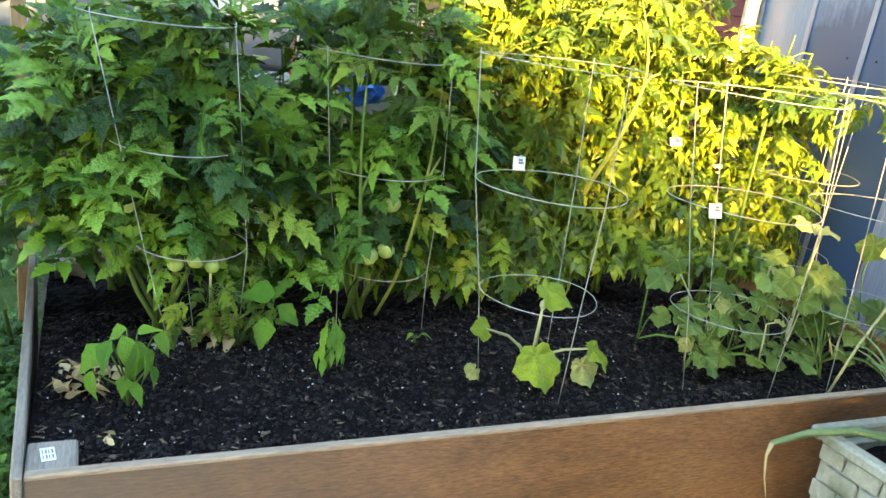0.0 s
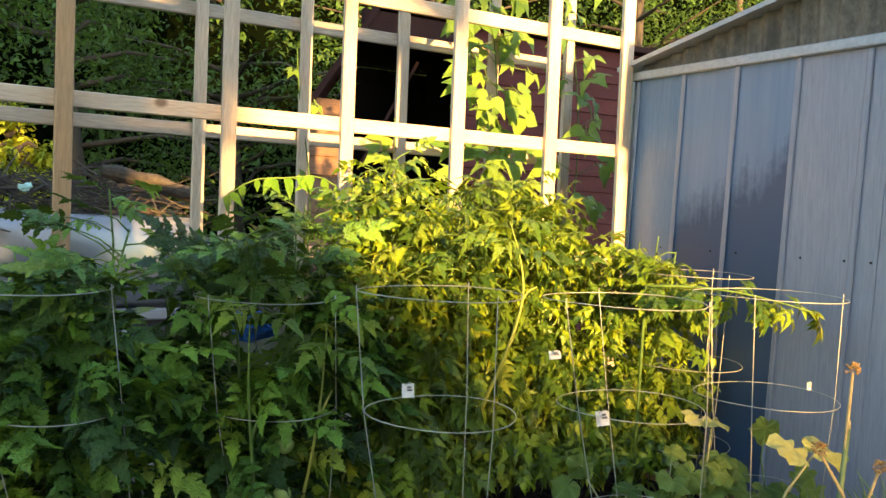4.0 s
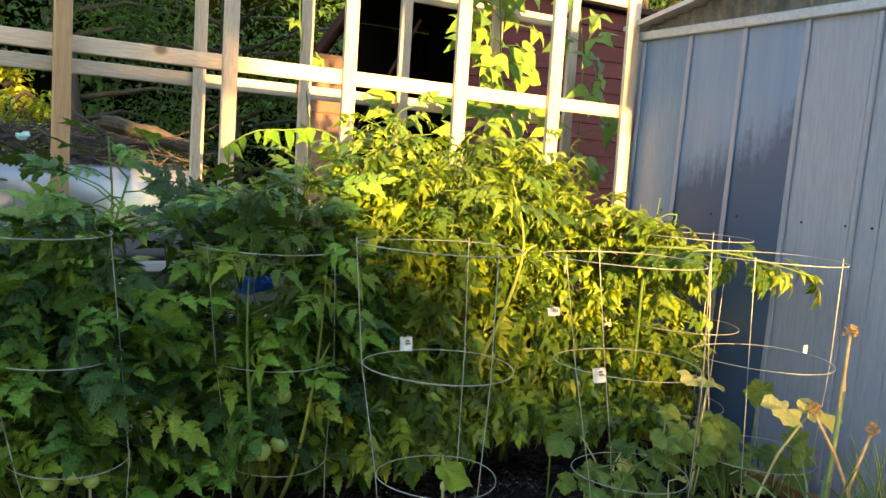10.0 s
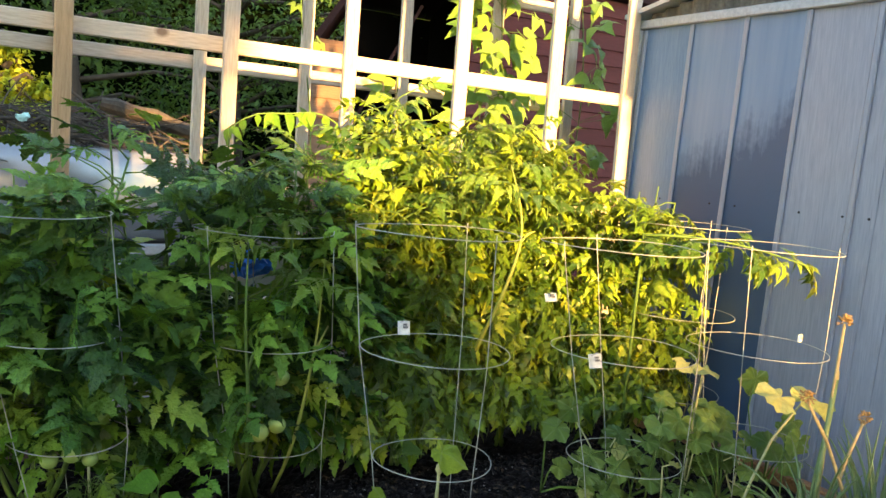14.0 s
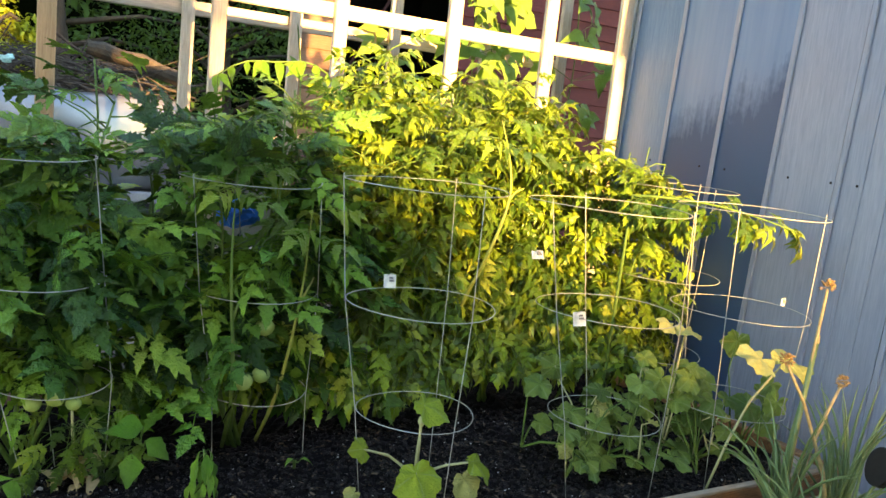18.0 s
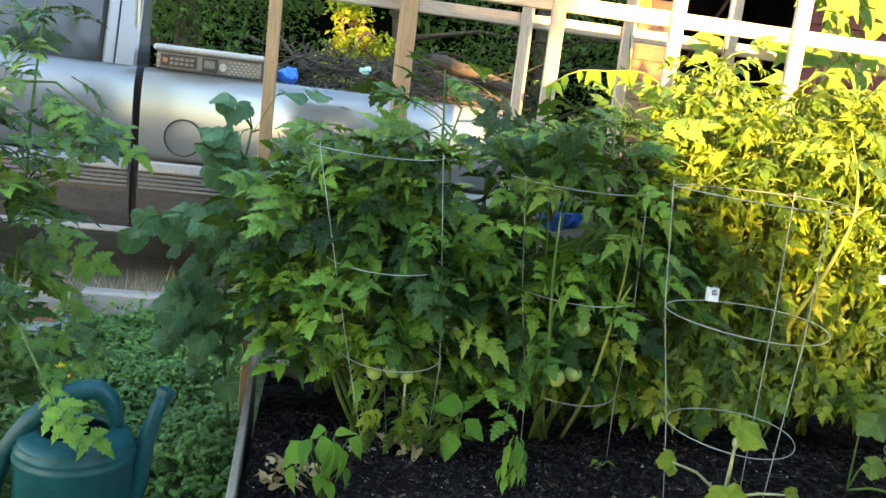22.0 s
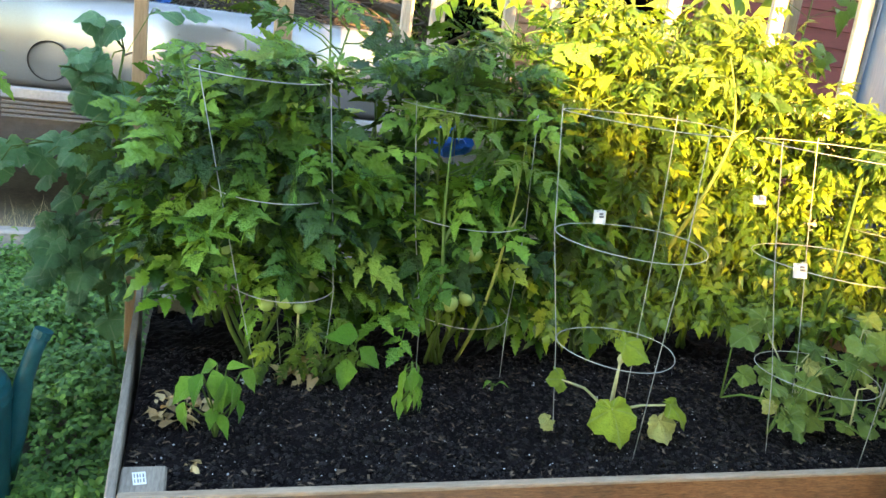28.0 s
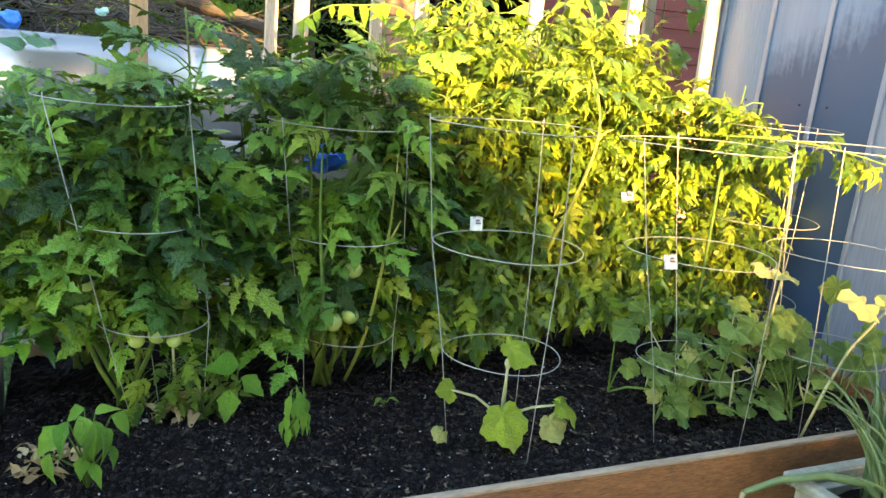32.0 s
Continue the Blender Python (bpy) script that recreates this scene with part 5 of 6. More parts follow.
for s in (1, -1):
    y0 = peak_y + s * 1.52
    a, b = Vector((0, peak_y, peak_z)), Vector((0, y0, eave_z - 0.009))
    verts = [(x, p.y, p.z + dz) for x in (SX - 0.055, SX + 2.6) for p in (a, b) for dz in (0, 0.018)]
    faces = [(0, 1, 3, 2), (4, 6, 7, 5), (0, 4, 5, 1), (2, 3, 7, 6), (1, 5, 7, 3), (0, 2, 6, 4)]
    part("roof_panel", (verts, faces), SHED_TRIM, shed, "thin pale roof edge")
part("side_wall", box((SX + 0.03, 1.24, GZ), (SX + 2.5, 1.252, 1.56), 0), SHED, shed)
part("side_wall", box((SX + 0.03, -1.655, GZ), (SX + 2.5, -1.643, 1.56), 0), SHED, shed)
part("back_wall", box((SX + 2.5, -1.655, GZ), (SX + 2.512, 1.252, 1.62), 0), SHED, shed)
for y in (1.04, 0.78, 0.66, 0.465, 0.39, 0.23, 0.14, -0.02, -0.1, -0.3, -0.56, -0.8):
    part("bolt", lathe([(0.0045, 0), (0.004, 0.002), (0.0001, 0.003)], 8), BLACK, shed, "dark screw head").matrix_basis = Matrix.Translation((SX - 0.001, y, 0.838)) @ Matrix.Rotation(-math.pi / 2, 4, "Y")

for p in shed.children:                        # the old shed has racked over to one side
    if p.name.split(".")[0] in ("wall_panel", "rib", "corner_trim", "bolt"):
        racked = Matrix.Identity(4)
        racked[1][2], racked[1][3] = -0.038, 0.057
        if p.name.startswith("bolt"):
            p.matrix_basis = Matrix.Translation((0, 0.038 * (1.5 - 0.838), 0)) @ p.matrix_basis
        else:
            p.data.transform(racked)

# ---- maroon outbuilding behind the trellis ----
barn = empty("outbuilding", 4.3, 5.6, GZ, "maroon lap-sided outbuilding with a dark open front", "outbuilding")
BYF = 5.0
n_boards = 19
for k in range(n_boards):
    z0 = GZ + 0.155 * k
    lean = Matrix.Rotation(radians(-5.5), 4, "X")
    part("siding_board", box((3.86, BYF - 0.012, z0), (6.7, BYF + 0.012, z0 + 0.165), 0.002, lean), BARN, barn)
    if z0 < 1.78:
        part("siding_board", box((2.43, BYF - 0.012, z0), (2.80, BYF + 0.012, z0 + 0.165), 0.002, lean), BARN_END, barn, "brown unpainted siding board")
part("fascia", box((2.85, BYF - 0.06, 2.40), (3.90, BYF - 0.02, 2.62), 0.004), BARN_ROOF, barn, "maroon fascia board")
slope = (Vector((2.98, 0, 2.66)) - Vector((2.38, 0, 1.76)))
tilt = Matrix.Rotation(-math.atan2(slope.z, slope.x), 4, "Y")
c = Vector((2.68, BYF + 0.6, 2.21))
bm = bmesh.new()
bmesh.ops.create_cube(bm, size=1.0, matrix=Matrix.Translation(c) @ tilt @ Matrix.Diagonal((slope.length + 0.04, 1.4, 0.05, 1)))
part("roof_side", bm, BARN_ROOF, barn)
part("roof", box((2.94, BYF - 0.10, 2.64), (6.8, BYF + 2.6, 2.70), 0.004), BARN_ROOF, barn)
outline = [(2.47, GZ), (6.66, GZ), (6.66, 2.6), (3.0, 2.6), (2.47, 1.78)]
# back wall in the near-black that paints the unlit inside
part("back_wall", ([(x, y, z) for y in (BYF + 2.4, BYF + 2.45) for x, z in outline], [(0, 1, 2, 3, 4), (9, 8, 7, 6, 5)] + [(k, (k + 1) % 5 + 0, (k + 1) % 5 + 5, k + 5) for k in range(5)]), INNER_SHADE, barn, "dark interior boards")
# shaded side: takes the darker roof colour instead of the siding's
part("side_wall", box((2.43, BYF + 0.02, GZ), (2.47, BYF + 2.4, 1.78), 0), BARN_ROOF, barn, "side wall in dark roof maroon, shade put into its colour")
part("side_wall", box((6.66, BYF + 0.02, GZ), (6.70, BYF + 2.4, 2.63), 0), BARN, barn)
part("partition", box((3.88, BYF + 0.02, GZ), (3.92, BYF + 2.4, 2.63), 0), INNER_SHADE, barn)
part("brace", tube([(2.9, BYF + 0.25, 1.30), (3.45, BYF + 0.25, 2.30)], 0.02, 4), BARN_ROOF, barn, "diagonal brace")
part("floor", box((2.45, BYF, GZ - 0.02), (6.7, BYF + 2.4, GZ + 0.02), 0), INNER_SHADE, barn)
for p in barn.children:                        # the building stands askew to the bed
    for v in p.data.vertices:
        v.co.x += 0.36 * max(0.0, v.co.y - BYF - 0.03)

# ---- pickup truck ----
TY = 3.20


def extrude(profile, x0, x1, bow=0.0):
    """A closed outline in y and z drawn along x."""
    n = len(profile)
    verts = [(x, y, z) for x in (x0, x1) for y, z in profile]
    faces = [(k, (k + 1) % n, n + (k + 1) % n, n + k) for k in range(n)]
    faces += [tuple(range(n - 1, -1, -1)), tuple(range(n, 2 * n))]
    return verts, faces


truck = empty("pickup_truck", -1.4, 4.0, GZ, "silver pickup truck with ribbed side moulding, parked", "pickup truck")
SIDE = [(TY + 0.05, 0.365), (TY + 0.012, 0.40), (TY, 0.52), (TY + 0.003, 0.64), (TY + 0.018, 0.76), (TY + 0.045, 0.835), (TY + 0.08, 0.858), (TY + 0.13, 0.862), (TY + 0.14, 0.84), (TY + 0.14, 0.365)]
LOW = [(TY + 0.06, -0.02), (TY + 0.03, 0.06), (TY + 0.015, 0.18), (TY + 0.02, 0.30), (TY + 0.05, 0.36), (TY + 0.14, 0.36), (TY + 0.14, -0.02)]
for x0, x1, nm in ((-0.845, 1.16, "bed_side"), (-2.75, -0.885, "cab_side"), (-4.5, -2.76, "fender")):
    s = part(nm, extrude(SIDE, x0, x1), TRUCK, truck, "glossy silver upper panel", True)
    s.data.polygons.foreach_set("use_smooth", [len(p.vertices) == 4 for p in s.data.polygons])
    part("lower_panel", extrude(LOW, x0, x1), TRUCK_LOW, truck, "dusty grey lower panel")
    part("side_moulding", box((x0 + 0.01, TY - 0.014, 0.303), (x1 - 0.01, TY + 0.03, 0.362), 0.008), TRUCK_STRIP, truck, "pale side moulding")
    for k in range(4):
        part("moulding_rib", box((x0 + 0.01, TY - 0.006, 0.208 + 0.023 * k), (x1 - 0.3 if nm == "bed_side" else x1 - 0.01, TY + 0.03, 0.220 + 0.023 * k), 0.003), TRUCK_RIB, truck)
    part("sill", box((x0, TY + 0.03, -0.05), (x1, TY + 0.10, -0.02), 0.006), TRUCK_STRIP, truck)
part("far_side", box((-4.4, TY + 1.62, 0.0), (1.16, TY + 1.70, 0.86), 0.02), TRUCK, truck)
part("bed_floor", box((-0.84, TY + 0.15, 0.25), (1.16, TY + 1.61, 0.30), 0.004), TRUCK_LOW, truck)
part("tailgate", box((1.11, TY + 0.15, 0.10), (1.155, TY + 1.61, 0.85), 0.012), TRUCK, truck, "silver tailgate")
part("rear_bumper", box((1.18, TY + 0.06, 0.0), (1.32, TY + 1.64, 0.17), 0.02), TRUCK_STRIP, truck, "pale rear bumper")
part("taillight", box((1.162, TY + 0.03, 0.35), (1.172, TY + 0.13, 0.7), 0.004), RIPE, truck, "red taillight")
part("cab_gap", box((-0.885, TY + 0.05, -0.02), (-0.845, TY + 1.60, 0.80), 0), BLACK, truck, "black gap behind the cab")
part("cab_back", box((-0.93, TY + 0.14, 0.30), (-0.90, TY + 0.45, 1.42), 0.01), TRUCK, truck)
part("rear_pillar", box((-1.075, TY + 0.075, 0.845), (-0.895, TY + 0.14, 1.48), 0.015), TRUCK, truck, "silver rear pillar")
part("front_pillar", box((-2.6, TY + 0.08, 0.845), (-2.52, TY + 0.14, 1.46), 0.012), TRUCK, truck)
part("cab_roof", box((-2.6, TY + 0.09, 1.46), (-0.9, TY + 1.58, 1.52), 0.03), TRUCK, truck)
win = part("side_window", box((-2.52, TY + 0.10, 0.845), (-1.09, TY + 0.108, 1.46), 0), GLASS, truck, "dark tinted side window")
part("window_seal", joined(box((-2.52, TY + 0.085, 0.838), (-1.077, TY + 0.112, 0.862), 0.003), box((-1.10, TY + 0.085, 0.862), (-1.077, TY + 0.112, 1.46), 0.003)), BLACK, truck, "black window seal")
part("door_seam", box((-1.012, TY + 0.070, 0.86), (-1.004, TY + 0.0765, 1.46), 0), BLACK, truck)
part("seat", box((-1.9, TY + 0.3, 0.4), (-1.2, TY + 1.4, 1.1), 0.04), BLACK, truck)
part("hood", box((-4.5, TY + 0.12, 0.80), (-2.6, TY + 1.6, 0.88), 0.03), TRUCK, truck)
capring = part("fuel_door", ring(0, 0, 0, 0.098, 0.004, 32), BLACK, truck, "round fuel door outline")
capring.matrix_basis = Matrix.Translation((-0.615, TY + 0.0, 0.505)) @ Matrix.Rotation(math.pi / 2, 4, "X")
for x in (0.45, -3.45):
    w = part("wheel", lathe([(0.20, -0.11), (0.31, -0.11), (0.345, -0.08), (0.35, 0.0), (0.345, 0.08), (0.31, 0.11), (0.20, 0.11)], 28), BLACK, truck, "black tyre", True)
    w.matrix_basis = Matrix.Translation((x, TY + 0.22, GZ + 0.33)) @ Matrix.Rotation(math.pi / 2, 4, "X")
    rim = part("rim", lathe([(0.0001, 0.06), (0.08, 0.07), (0.10, 0.04), (0.18, 0.05), (0.20, 0.10)], 20), STEEL, truck, "steel wheel rim", True)
    rim.matrix_basis = Matrix.Translation((x, TY + 0.22, GZ + 0.33)) @ Matrix.Rotation(math.pi / 2, 4, "X")
    part("wheel_arch", tube([(x + 0.44 * math.cos(a), TY - 0.004, GZ + 0.33 + 0.44 * math.sin(a)) for a in [math.pi * k / 14 for k in range(15)]], 0.022, 6), TRUCK_STRIP, truck, "pale wheel arch lip", True)
    part("wheel_well", lathe([(0.0001, 0), (0.42, 0)], 24), BLACK, truck).matrix_basis = Matrix.Translation((x, TY - 0.0025, GZ + 0.33)) @ Matrix.Rotation(math.pi / 2, 4, "X")

for p in truck.children:                       # the cab leans in above its waist
    if p.name.split(".")[0] in ("rear_pillar", "front_pillar", "side_window", "window_seal", "door_seam", "cab_roof"):
        for v in p.data.vertices:
            v.co.y += 0.30 * max(0.0, v.co.z - 0.84)

toolbox = empty("truck_toolbox", -0.5, 3.5, 0.865, "diamond-plate tool box lying across the truck bed", "tool box")
part("body", box((-0.785, TY + 0.05, 0.866), (-0.235, TY + 1.55, 0.955), 0.006), STEEL, toolbox)
part("lid", box((-0.80, TY + 0.03, 0.956), (-0.22, TY + 1.57, 0.992), 0.012), STEEL_TOP, toolbox, "pale lid")
part("label_plate", box((-0.762, TY + 0.0455, 0.878), (-0.572, TY + 0.0497, 0.942), 0), BOX_PLATE, toolbox, "dark printed plate")
part("print_mark", box((-0.750, TY + 0.0435, 0.900), (-0.726, TY + 0.0454, 0.922), 0), TERRACOTTA, toolbox, "small red mark")
for k in range(5):
    part("print_bar", box((-0.714 + 0.026 * k, TY + 0.0435, 0.914), (-0.693 + 0.026 * k, TY + 0.0454, 0.929), 0), STEEL, toolbox)
    part("print_bar", box((-0.714 + 0.026 * k, TY + 0.0435, 0.890), (-0.695 + 0.026 * k, TY + 0.0454, 0.904), 0), STEEL, toolbox)
part("latch", box((-0.545, TY + 0.038, 0.874), (-0.465, TY + 0.0497, 0.945), 0.004), BOX_PLATE, toolbox, "recessed latch")
part("latch_paddle", box((-0.533, TY + 0.032, 0.892), (-0.477, TY + 0.0378, 0.932), 0.002), STEEL, toolbox)
knob = part("lock_knob", lathe([(0.0001, 0.008), (0.018, 0.007), (0.022, 0.0)], 14), STEEL_TOP, toolbox, "round lock knob")
knob.matrix_basis = Matrix.Translation((-0.435, TY + 0.0497, 0.905)) @ Matrix.Rotation(math.pi / 2, 4, "X")
diamond = lathe([(0.0001, 0.003), (0.009, 0.0)], 4)
for row in range(5):
    for k in range(22):
        x, z = -0.775 + 0.025 * k + 0.0125 * (row % 2), 0.874 + 0.0155 * row
        if -0.77 < x < -0.40 and k < 15 or x > -0.245:
            continue
        part("tread", diamond, STEEL_TOP, toolbox).matrix_basis = Matrix.Translation((x, TY + 0.0499, z)) @ Matrix.Rotation(math.pi / 2, 4, "X") @ Matrix.Diagonal((1.0, 0.45, 1.0, 1.0))

# ---- brush heaped in the truck bed ----
def brush_pile(count, lo, hi, seed, label):
    r = random.Random(seed)
    thing = empty("brush_pile", (lo[0] + hi[0]) / 2, (lo[1] + hi[1]) / 2, 0.30, label, "brush pile")
    heap = []
    for k in range(count):
        x, y = r.uniform(lo[0], hi[0]), r.uniform(lo[1], hi[1])
        z = 0.32 + (hi[2] - 0.35) * r.random() ** 0.6
        a, e, ln = r.uniform(0, 6.28), r.gauss(0.05, 0.28), r.uniform(0.3, 0.9)
        d = Vector((math.cos(a) * math.cos(e), 0.6 * math.sin(a) * math.cos(e), math.sin(e)))
        p = Vector((x, y, z)) - d * ln / 2
        rad = r.choice((0.003, 0.004, 0.006, 0.010))
        pts = [p + d * ln * u + Vector((r.gauss(0, 0.02), r.gauss(0, 0.02), r.gauss(0, 0.02))) for u in (0, 0.25, 0.5, 0.75, 1)]
        shape = tube(pts, [rad, rad * 0.9, rad * 0.75, rad * 0.55, rad * 0.3], 5)
        if k < 90:
            part("branch", shape, TWIG, thing, smooth=True)
        else:
            heap.append(shape)
    part("twig", merge(*heap), TWIG, thing, "grey tangled twigs", True, "stuff")
    part("log", tube([(0.72, 3.50, 1.10), (0.80, 3.49, 1.09), (0.90, 3.50, 1.065), (1.00, 3.49, 1.05), (1.10, 3.51, 1.015), (1.22, 3.53, 0.985)], [0.036, 0.048, 0.042, 0.050, 0.043, 0.046], 11), BARK_LOG, thing, "short cut log")
    return thing


brush_pile(520, (-0.12, 3.35, 0.3), (1.12, 4.6, 1.08), 3, "heap of dead grey branches piled in the truck bed")
blue_bag = bmesh.new()
bmesh.ops.create_icosphere(blue_bag, subdivisions=3, radius=0.06)
for v in blue_bag.verts:
    v.co *= 1 + 0.35 * noise.noise(v.co * 28)
    v.co.z *= 0.8
bmesh.ops.transform(blue_bag, matrix=Matrix.Translation((-0.09, 3.42, 0.905)), verts=blue_bag.verts)
tagged(part("blue_tarp", blue_bag, BLUE, None), "crumpled blue tarp on the brush", "tarp")
scrap = bmesh.new()
bmesh.ops.create_icosphere(scrap, subdivisions=2, radius=0.021)
for v in scrap.verts:
    v.co *= 1 + 0.8 * noise.noise(v.co * 95)
    v.co.x *= 1.7
bmesh.ops.transform(scrap, matrix=Matrix.Translation((0.34, 3.42, 0.99)), verts=scrap.verts)
tagged(part("plastic_scrap", scrap, SCRAP), "small pale teal plastic scrap on the brush", "plastic scrap")
bag = bmesh.new()
bmesh.ops.create_icosphere(bag, subdivisions=3, radius=0.072)
for v in bag.verts:
    v.co *= 1 + 0.5 * noise.noise(v.co * 40)
    v.co.y *= 0.5
    v.co.x *= 1.15
    v.co.z *= 0.68
bmesh.ops.transform(bag, matrix=Matrix.Translation((0.955, 1.31, 0.530)), verts=bag.verts)
tagged(part("blue_bag", bag, BLUE), "crumpled blue plastic bag caught on the trellis", "bag")


# ---- left side: weeds, edging, watering can, tomato ----
def small_leaf(seed):
    r = random.Random(seed)
    v, f = merge(*[blade(0.5, 0.34, (0.8, 1.0, 0.5), 0.2, 0.4, seed + k, (0.1, 0, 0), a) for k, a in enumerate((0, 1.9, -1.9))])
    return np.array(v), f


TINY = [small_leaf(s) for s in range(4)]


def weed_patch(name, count, area, size, tall, material, label, seed):
    r = random.Random(seed)
    s = Stamp()
    for _ in range(count):
        x, y = r.uniform(area[0], area[1]), r.uniform(area[2], area[3])
        h = tall * (0.35 + 0.65 * max(0, 0.5 + noise.noise((x * 4, y * 4, seed)))) * r.random() ** 0.5
        a = r.uniform(0, 6.28)
        s.put(TINY[r.randrange(4)], Matrix.Translation((x, y, GZ - 0.02 + h)) @ frame_to((math.cos(a), math.sin(a), r.uniform(-0.3, 0.5)), (r.gauss(0, 0.7), r.gauss(-0.2, 0.7), 1)) @ Matrix.Scale(r.uniform(*size), 4))
    return tagged(s.done(name, material), label, "weeds", kind="stuff")


weed_patch("weeds", 14000, (-0.86, -0.02, 0.35, 2.45), (0.022, 0.048), 0.16, WEED, "low tangled green weeds beside the raised bed", 2)
weed_patch("weeds", 1500, (-1.9, -0.02, -0.9, 0.5), (0.025, 0.05), 0.08, WEED, "sparse low weeds by the bed's corner", 3)
weed_patch("weeds", 900, (1.0, 1.75, -0.45, -0.02), (0.02, 0.05), 0.05, WEED, "weeds at the foot of the front board", 4)
weed_patch("weeds", 2500, (-2.2, 2.6, 1.75, 2.6), (0.03, 0.06), 0.14, WEED, "weeds in front of the truck", 5)
grass = Stamp()
gr = random.Random(6)
BLADE = (np.array([(0, -0.01, 0), (0, 0.01, 0), (0.35, 0.006, 0.03), (0.35, -0.006, 0.03), (1, 0, -0.1)]), [(0, 3, 2, 1), (3, 4, 2)])
for _ in range(1500):
    x, y = gr.uniform(-2.4, 1.4), gr.uniform(2.72, 3.2)
    grass.put(BLADE, Matrix.Translation((x, y, GZ - 0.03)) @ frame_to((gr.gauss(0, 0.4), gr.gauss(0, 0.4), 1.0), (gr.uniform(-1, 1), gr.uniform(-1, 1), 0)) @ Matrix.Scale(gr.uniform(0.06, 0.22), 4))
tagged(grass.done("dry_grass", STRAW), "dry straw-coloured grass under the truck", "grass", kind="stuff")
for x0, x1, y in ((-2.3, -0.98, 2.60), (-0.97, -0.05, 2.66), (-0.04, 1.3, 2.70)):
    tagged(part("landscape_timber", box((x0, y, GZ - 0.04), (x1, y + 0.10, GZ + 0.085), 0.012), CURB), "weathered grey landscape timber edging the weeds", "timber edging", "timber edging")
for x, y, a in ((-1.10, 2.44, 0.1), (-1.32, 2.42, -0.1)):
    b = box((x - 0.1, y - 0.048, GZ - 0.03), (x + 0.1, y + 0.048, GZ + 0.05), 0.005)
    tagged(part("brick", b, BRICK), "old red brick lying at the timber edging", "brick", "loose bricks")

cx, cy = -0.350, 0.40
can = empty("watering_can", cx, cy, GZ, "dark teal plastic watering can standing in weeds", "watering can")
profile = [(0.0001, GZ - 0.01), (0.112, GZ - 0.01), (0.119, GZ + 0.01), (0.124, GZ + 0.12), (0.126, GZ + 0.325), (0.129, GZ + 0.332), (0.129, GZ + 0.341), (0.124, GZ + 0.346), (0.126, GZ + 0.352), (0.125, GZ + 0.360), (0.119, GZ + 0.364), (0.120, GZ + 0.370), (0.116, GZ + 0.377), (0.102, GZ + 0.384), (0.086, GZ + 0.390), (0.078, GZ + 0.394), (0.073, GZ + 0.391), (0.073, GZ + 0.380), (0.095, GZ + 0.37), (0.108, GZ + 0.30), (0.104, GZ + 0.02), (0.0001, GZ + 0.015)]
part("body", lathe(profile, 44, cx, cy), CAN, can, "ribbed shoulder and round filling hole", True)
grip = curve([(cx - 0.118, cy - 0.01, GZ + 0.07), (cx - 0.160, cy - 0.02, GZ + 0.13), (cx - 0.172, cy - 0.02, GZ + 0.22), (cx - 0.150, cy - 0.015, GZ + 0.315), (cx - 0.095, cy - 0.01, GZ + 0.405), (cx - 0.030, cy + 0.005, GZ + 0.462), (cx + 0.030, cy + 0.02, GZ + 0.478), (cx + 0.066, cy + 0.03, GZ + 0.445), (cx + 0.080, cy + 0.035, GZ + 0.378)], 22)
part("handle", tube(grip, [0.018 + 0.005 * min(1.0, k / 4) - 0.006 * max(0, k - 17) / 5 for k in range(23)], 14), CAN, can, "thick curved hollow handle", True)
for k in (4, 6, 13):
    q0, q1 = Vector(grip[k]), Vector(grip[k + 1])
    part("grip_ring", tube([q0, q0.lerp(q1, 0.18)], [0.0248, 0.0248], 14), CAN, can)
part("spout", tube([(cx + 0.095, cy + 0.03, GZ + 0.10), (cx + 0.128, cy + 0.035, GZ + 0.24), (cx + 0.145, cy + 0.04, GZ + 0.36), (cx + 0.163, cy + 0.045, GZ + 0.425), (cx + 0.180, cy + 0.05, GZ + 0.468)], [0.030, 0.025, 0.020, 0.018, 0.0175], 14), CAN, can, "upright spout", True)
part("spout_collar", tube([(cx + 0.176, cy + 0.049, GZ + 0.458), (cx + 0.183, cy + 0.051, GZ + 0.475)], [0.0205, 0.0205], 14), CAN, can)
part("label_patch", ([(cx + 0.1285 * math.cos(a), cy + 0.1285 * math.sin(a), GZ + z) for z in (0.10, 0.24) for a in [-2.0 + 0.11 * k for k in range(10)]], [(k, k + 1, 11 + k, 10 + k) for k in range(9)]), CAN_MARK, can, "faded pale label patch")
left_tomato = empty("tomato_plant", -0.66, 0.72, GZ, "leggy tomato plant with drooping leaves outside the bed", "tomato plant", "tomato plants beside the bed")
lr = random.Random(12)
lines = []
for k in range(4):
    a = 1.57 * k + 0.5
    pts = [Vector((-0.69 + 0.18 * math.cos(a) * u + 0.02 * math.sin(5 * u), 0.72 + 0.12 * math.sin(a) * u, GZ + 1.40 * u * (1 - 0.06 * k))) for u in [q / 8 for q in range(9)]]
    lines.append(pts)
    part("stem", tube(pts, [0.008 - 0.0007 * q for q in range(9)], 6), STEM, left_tomato, smooth=True)
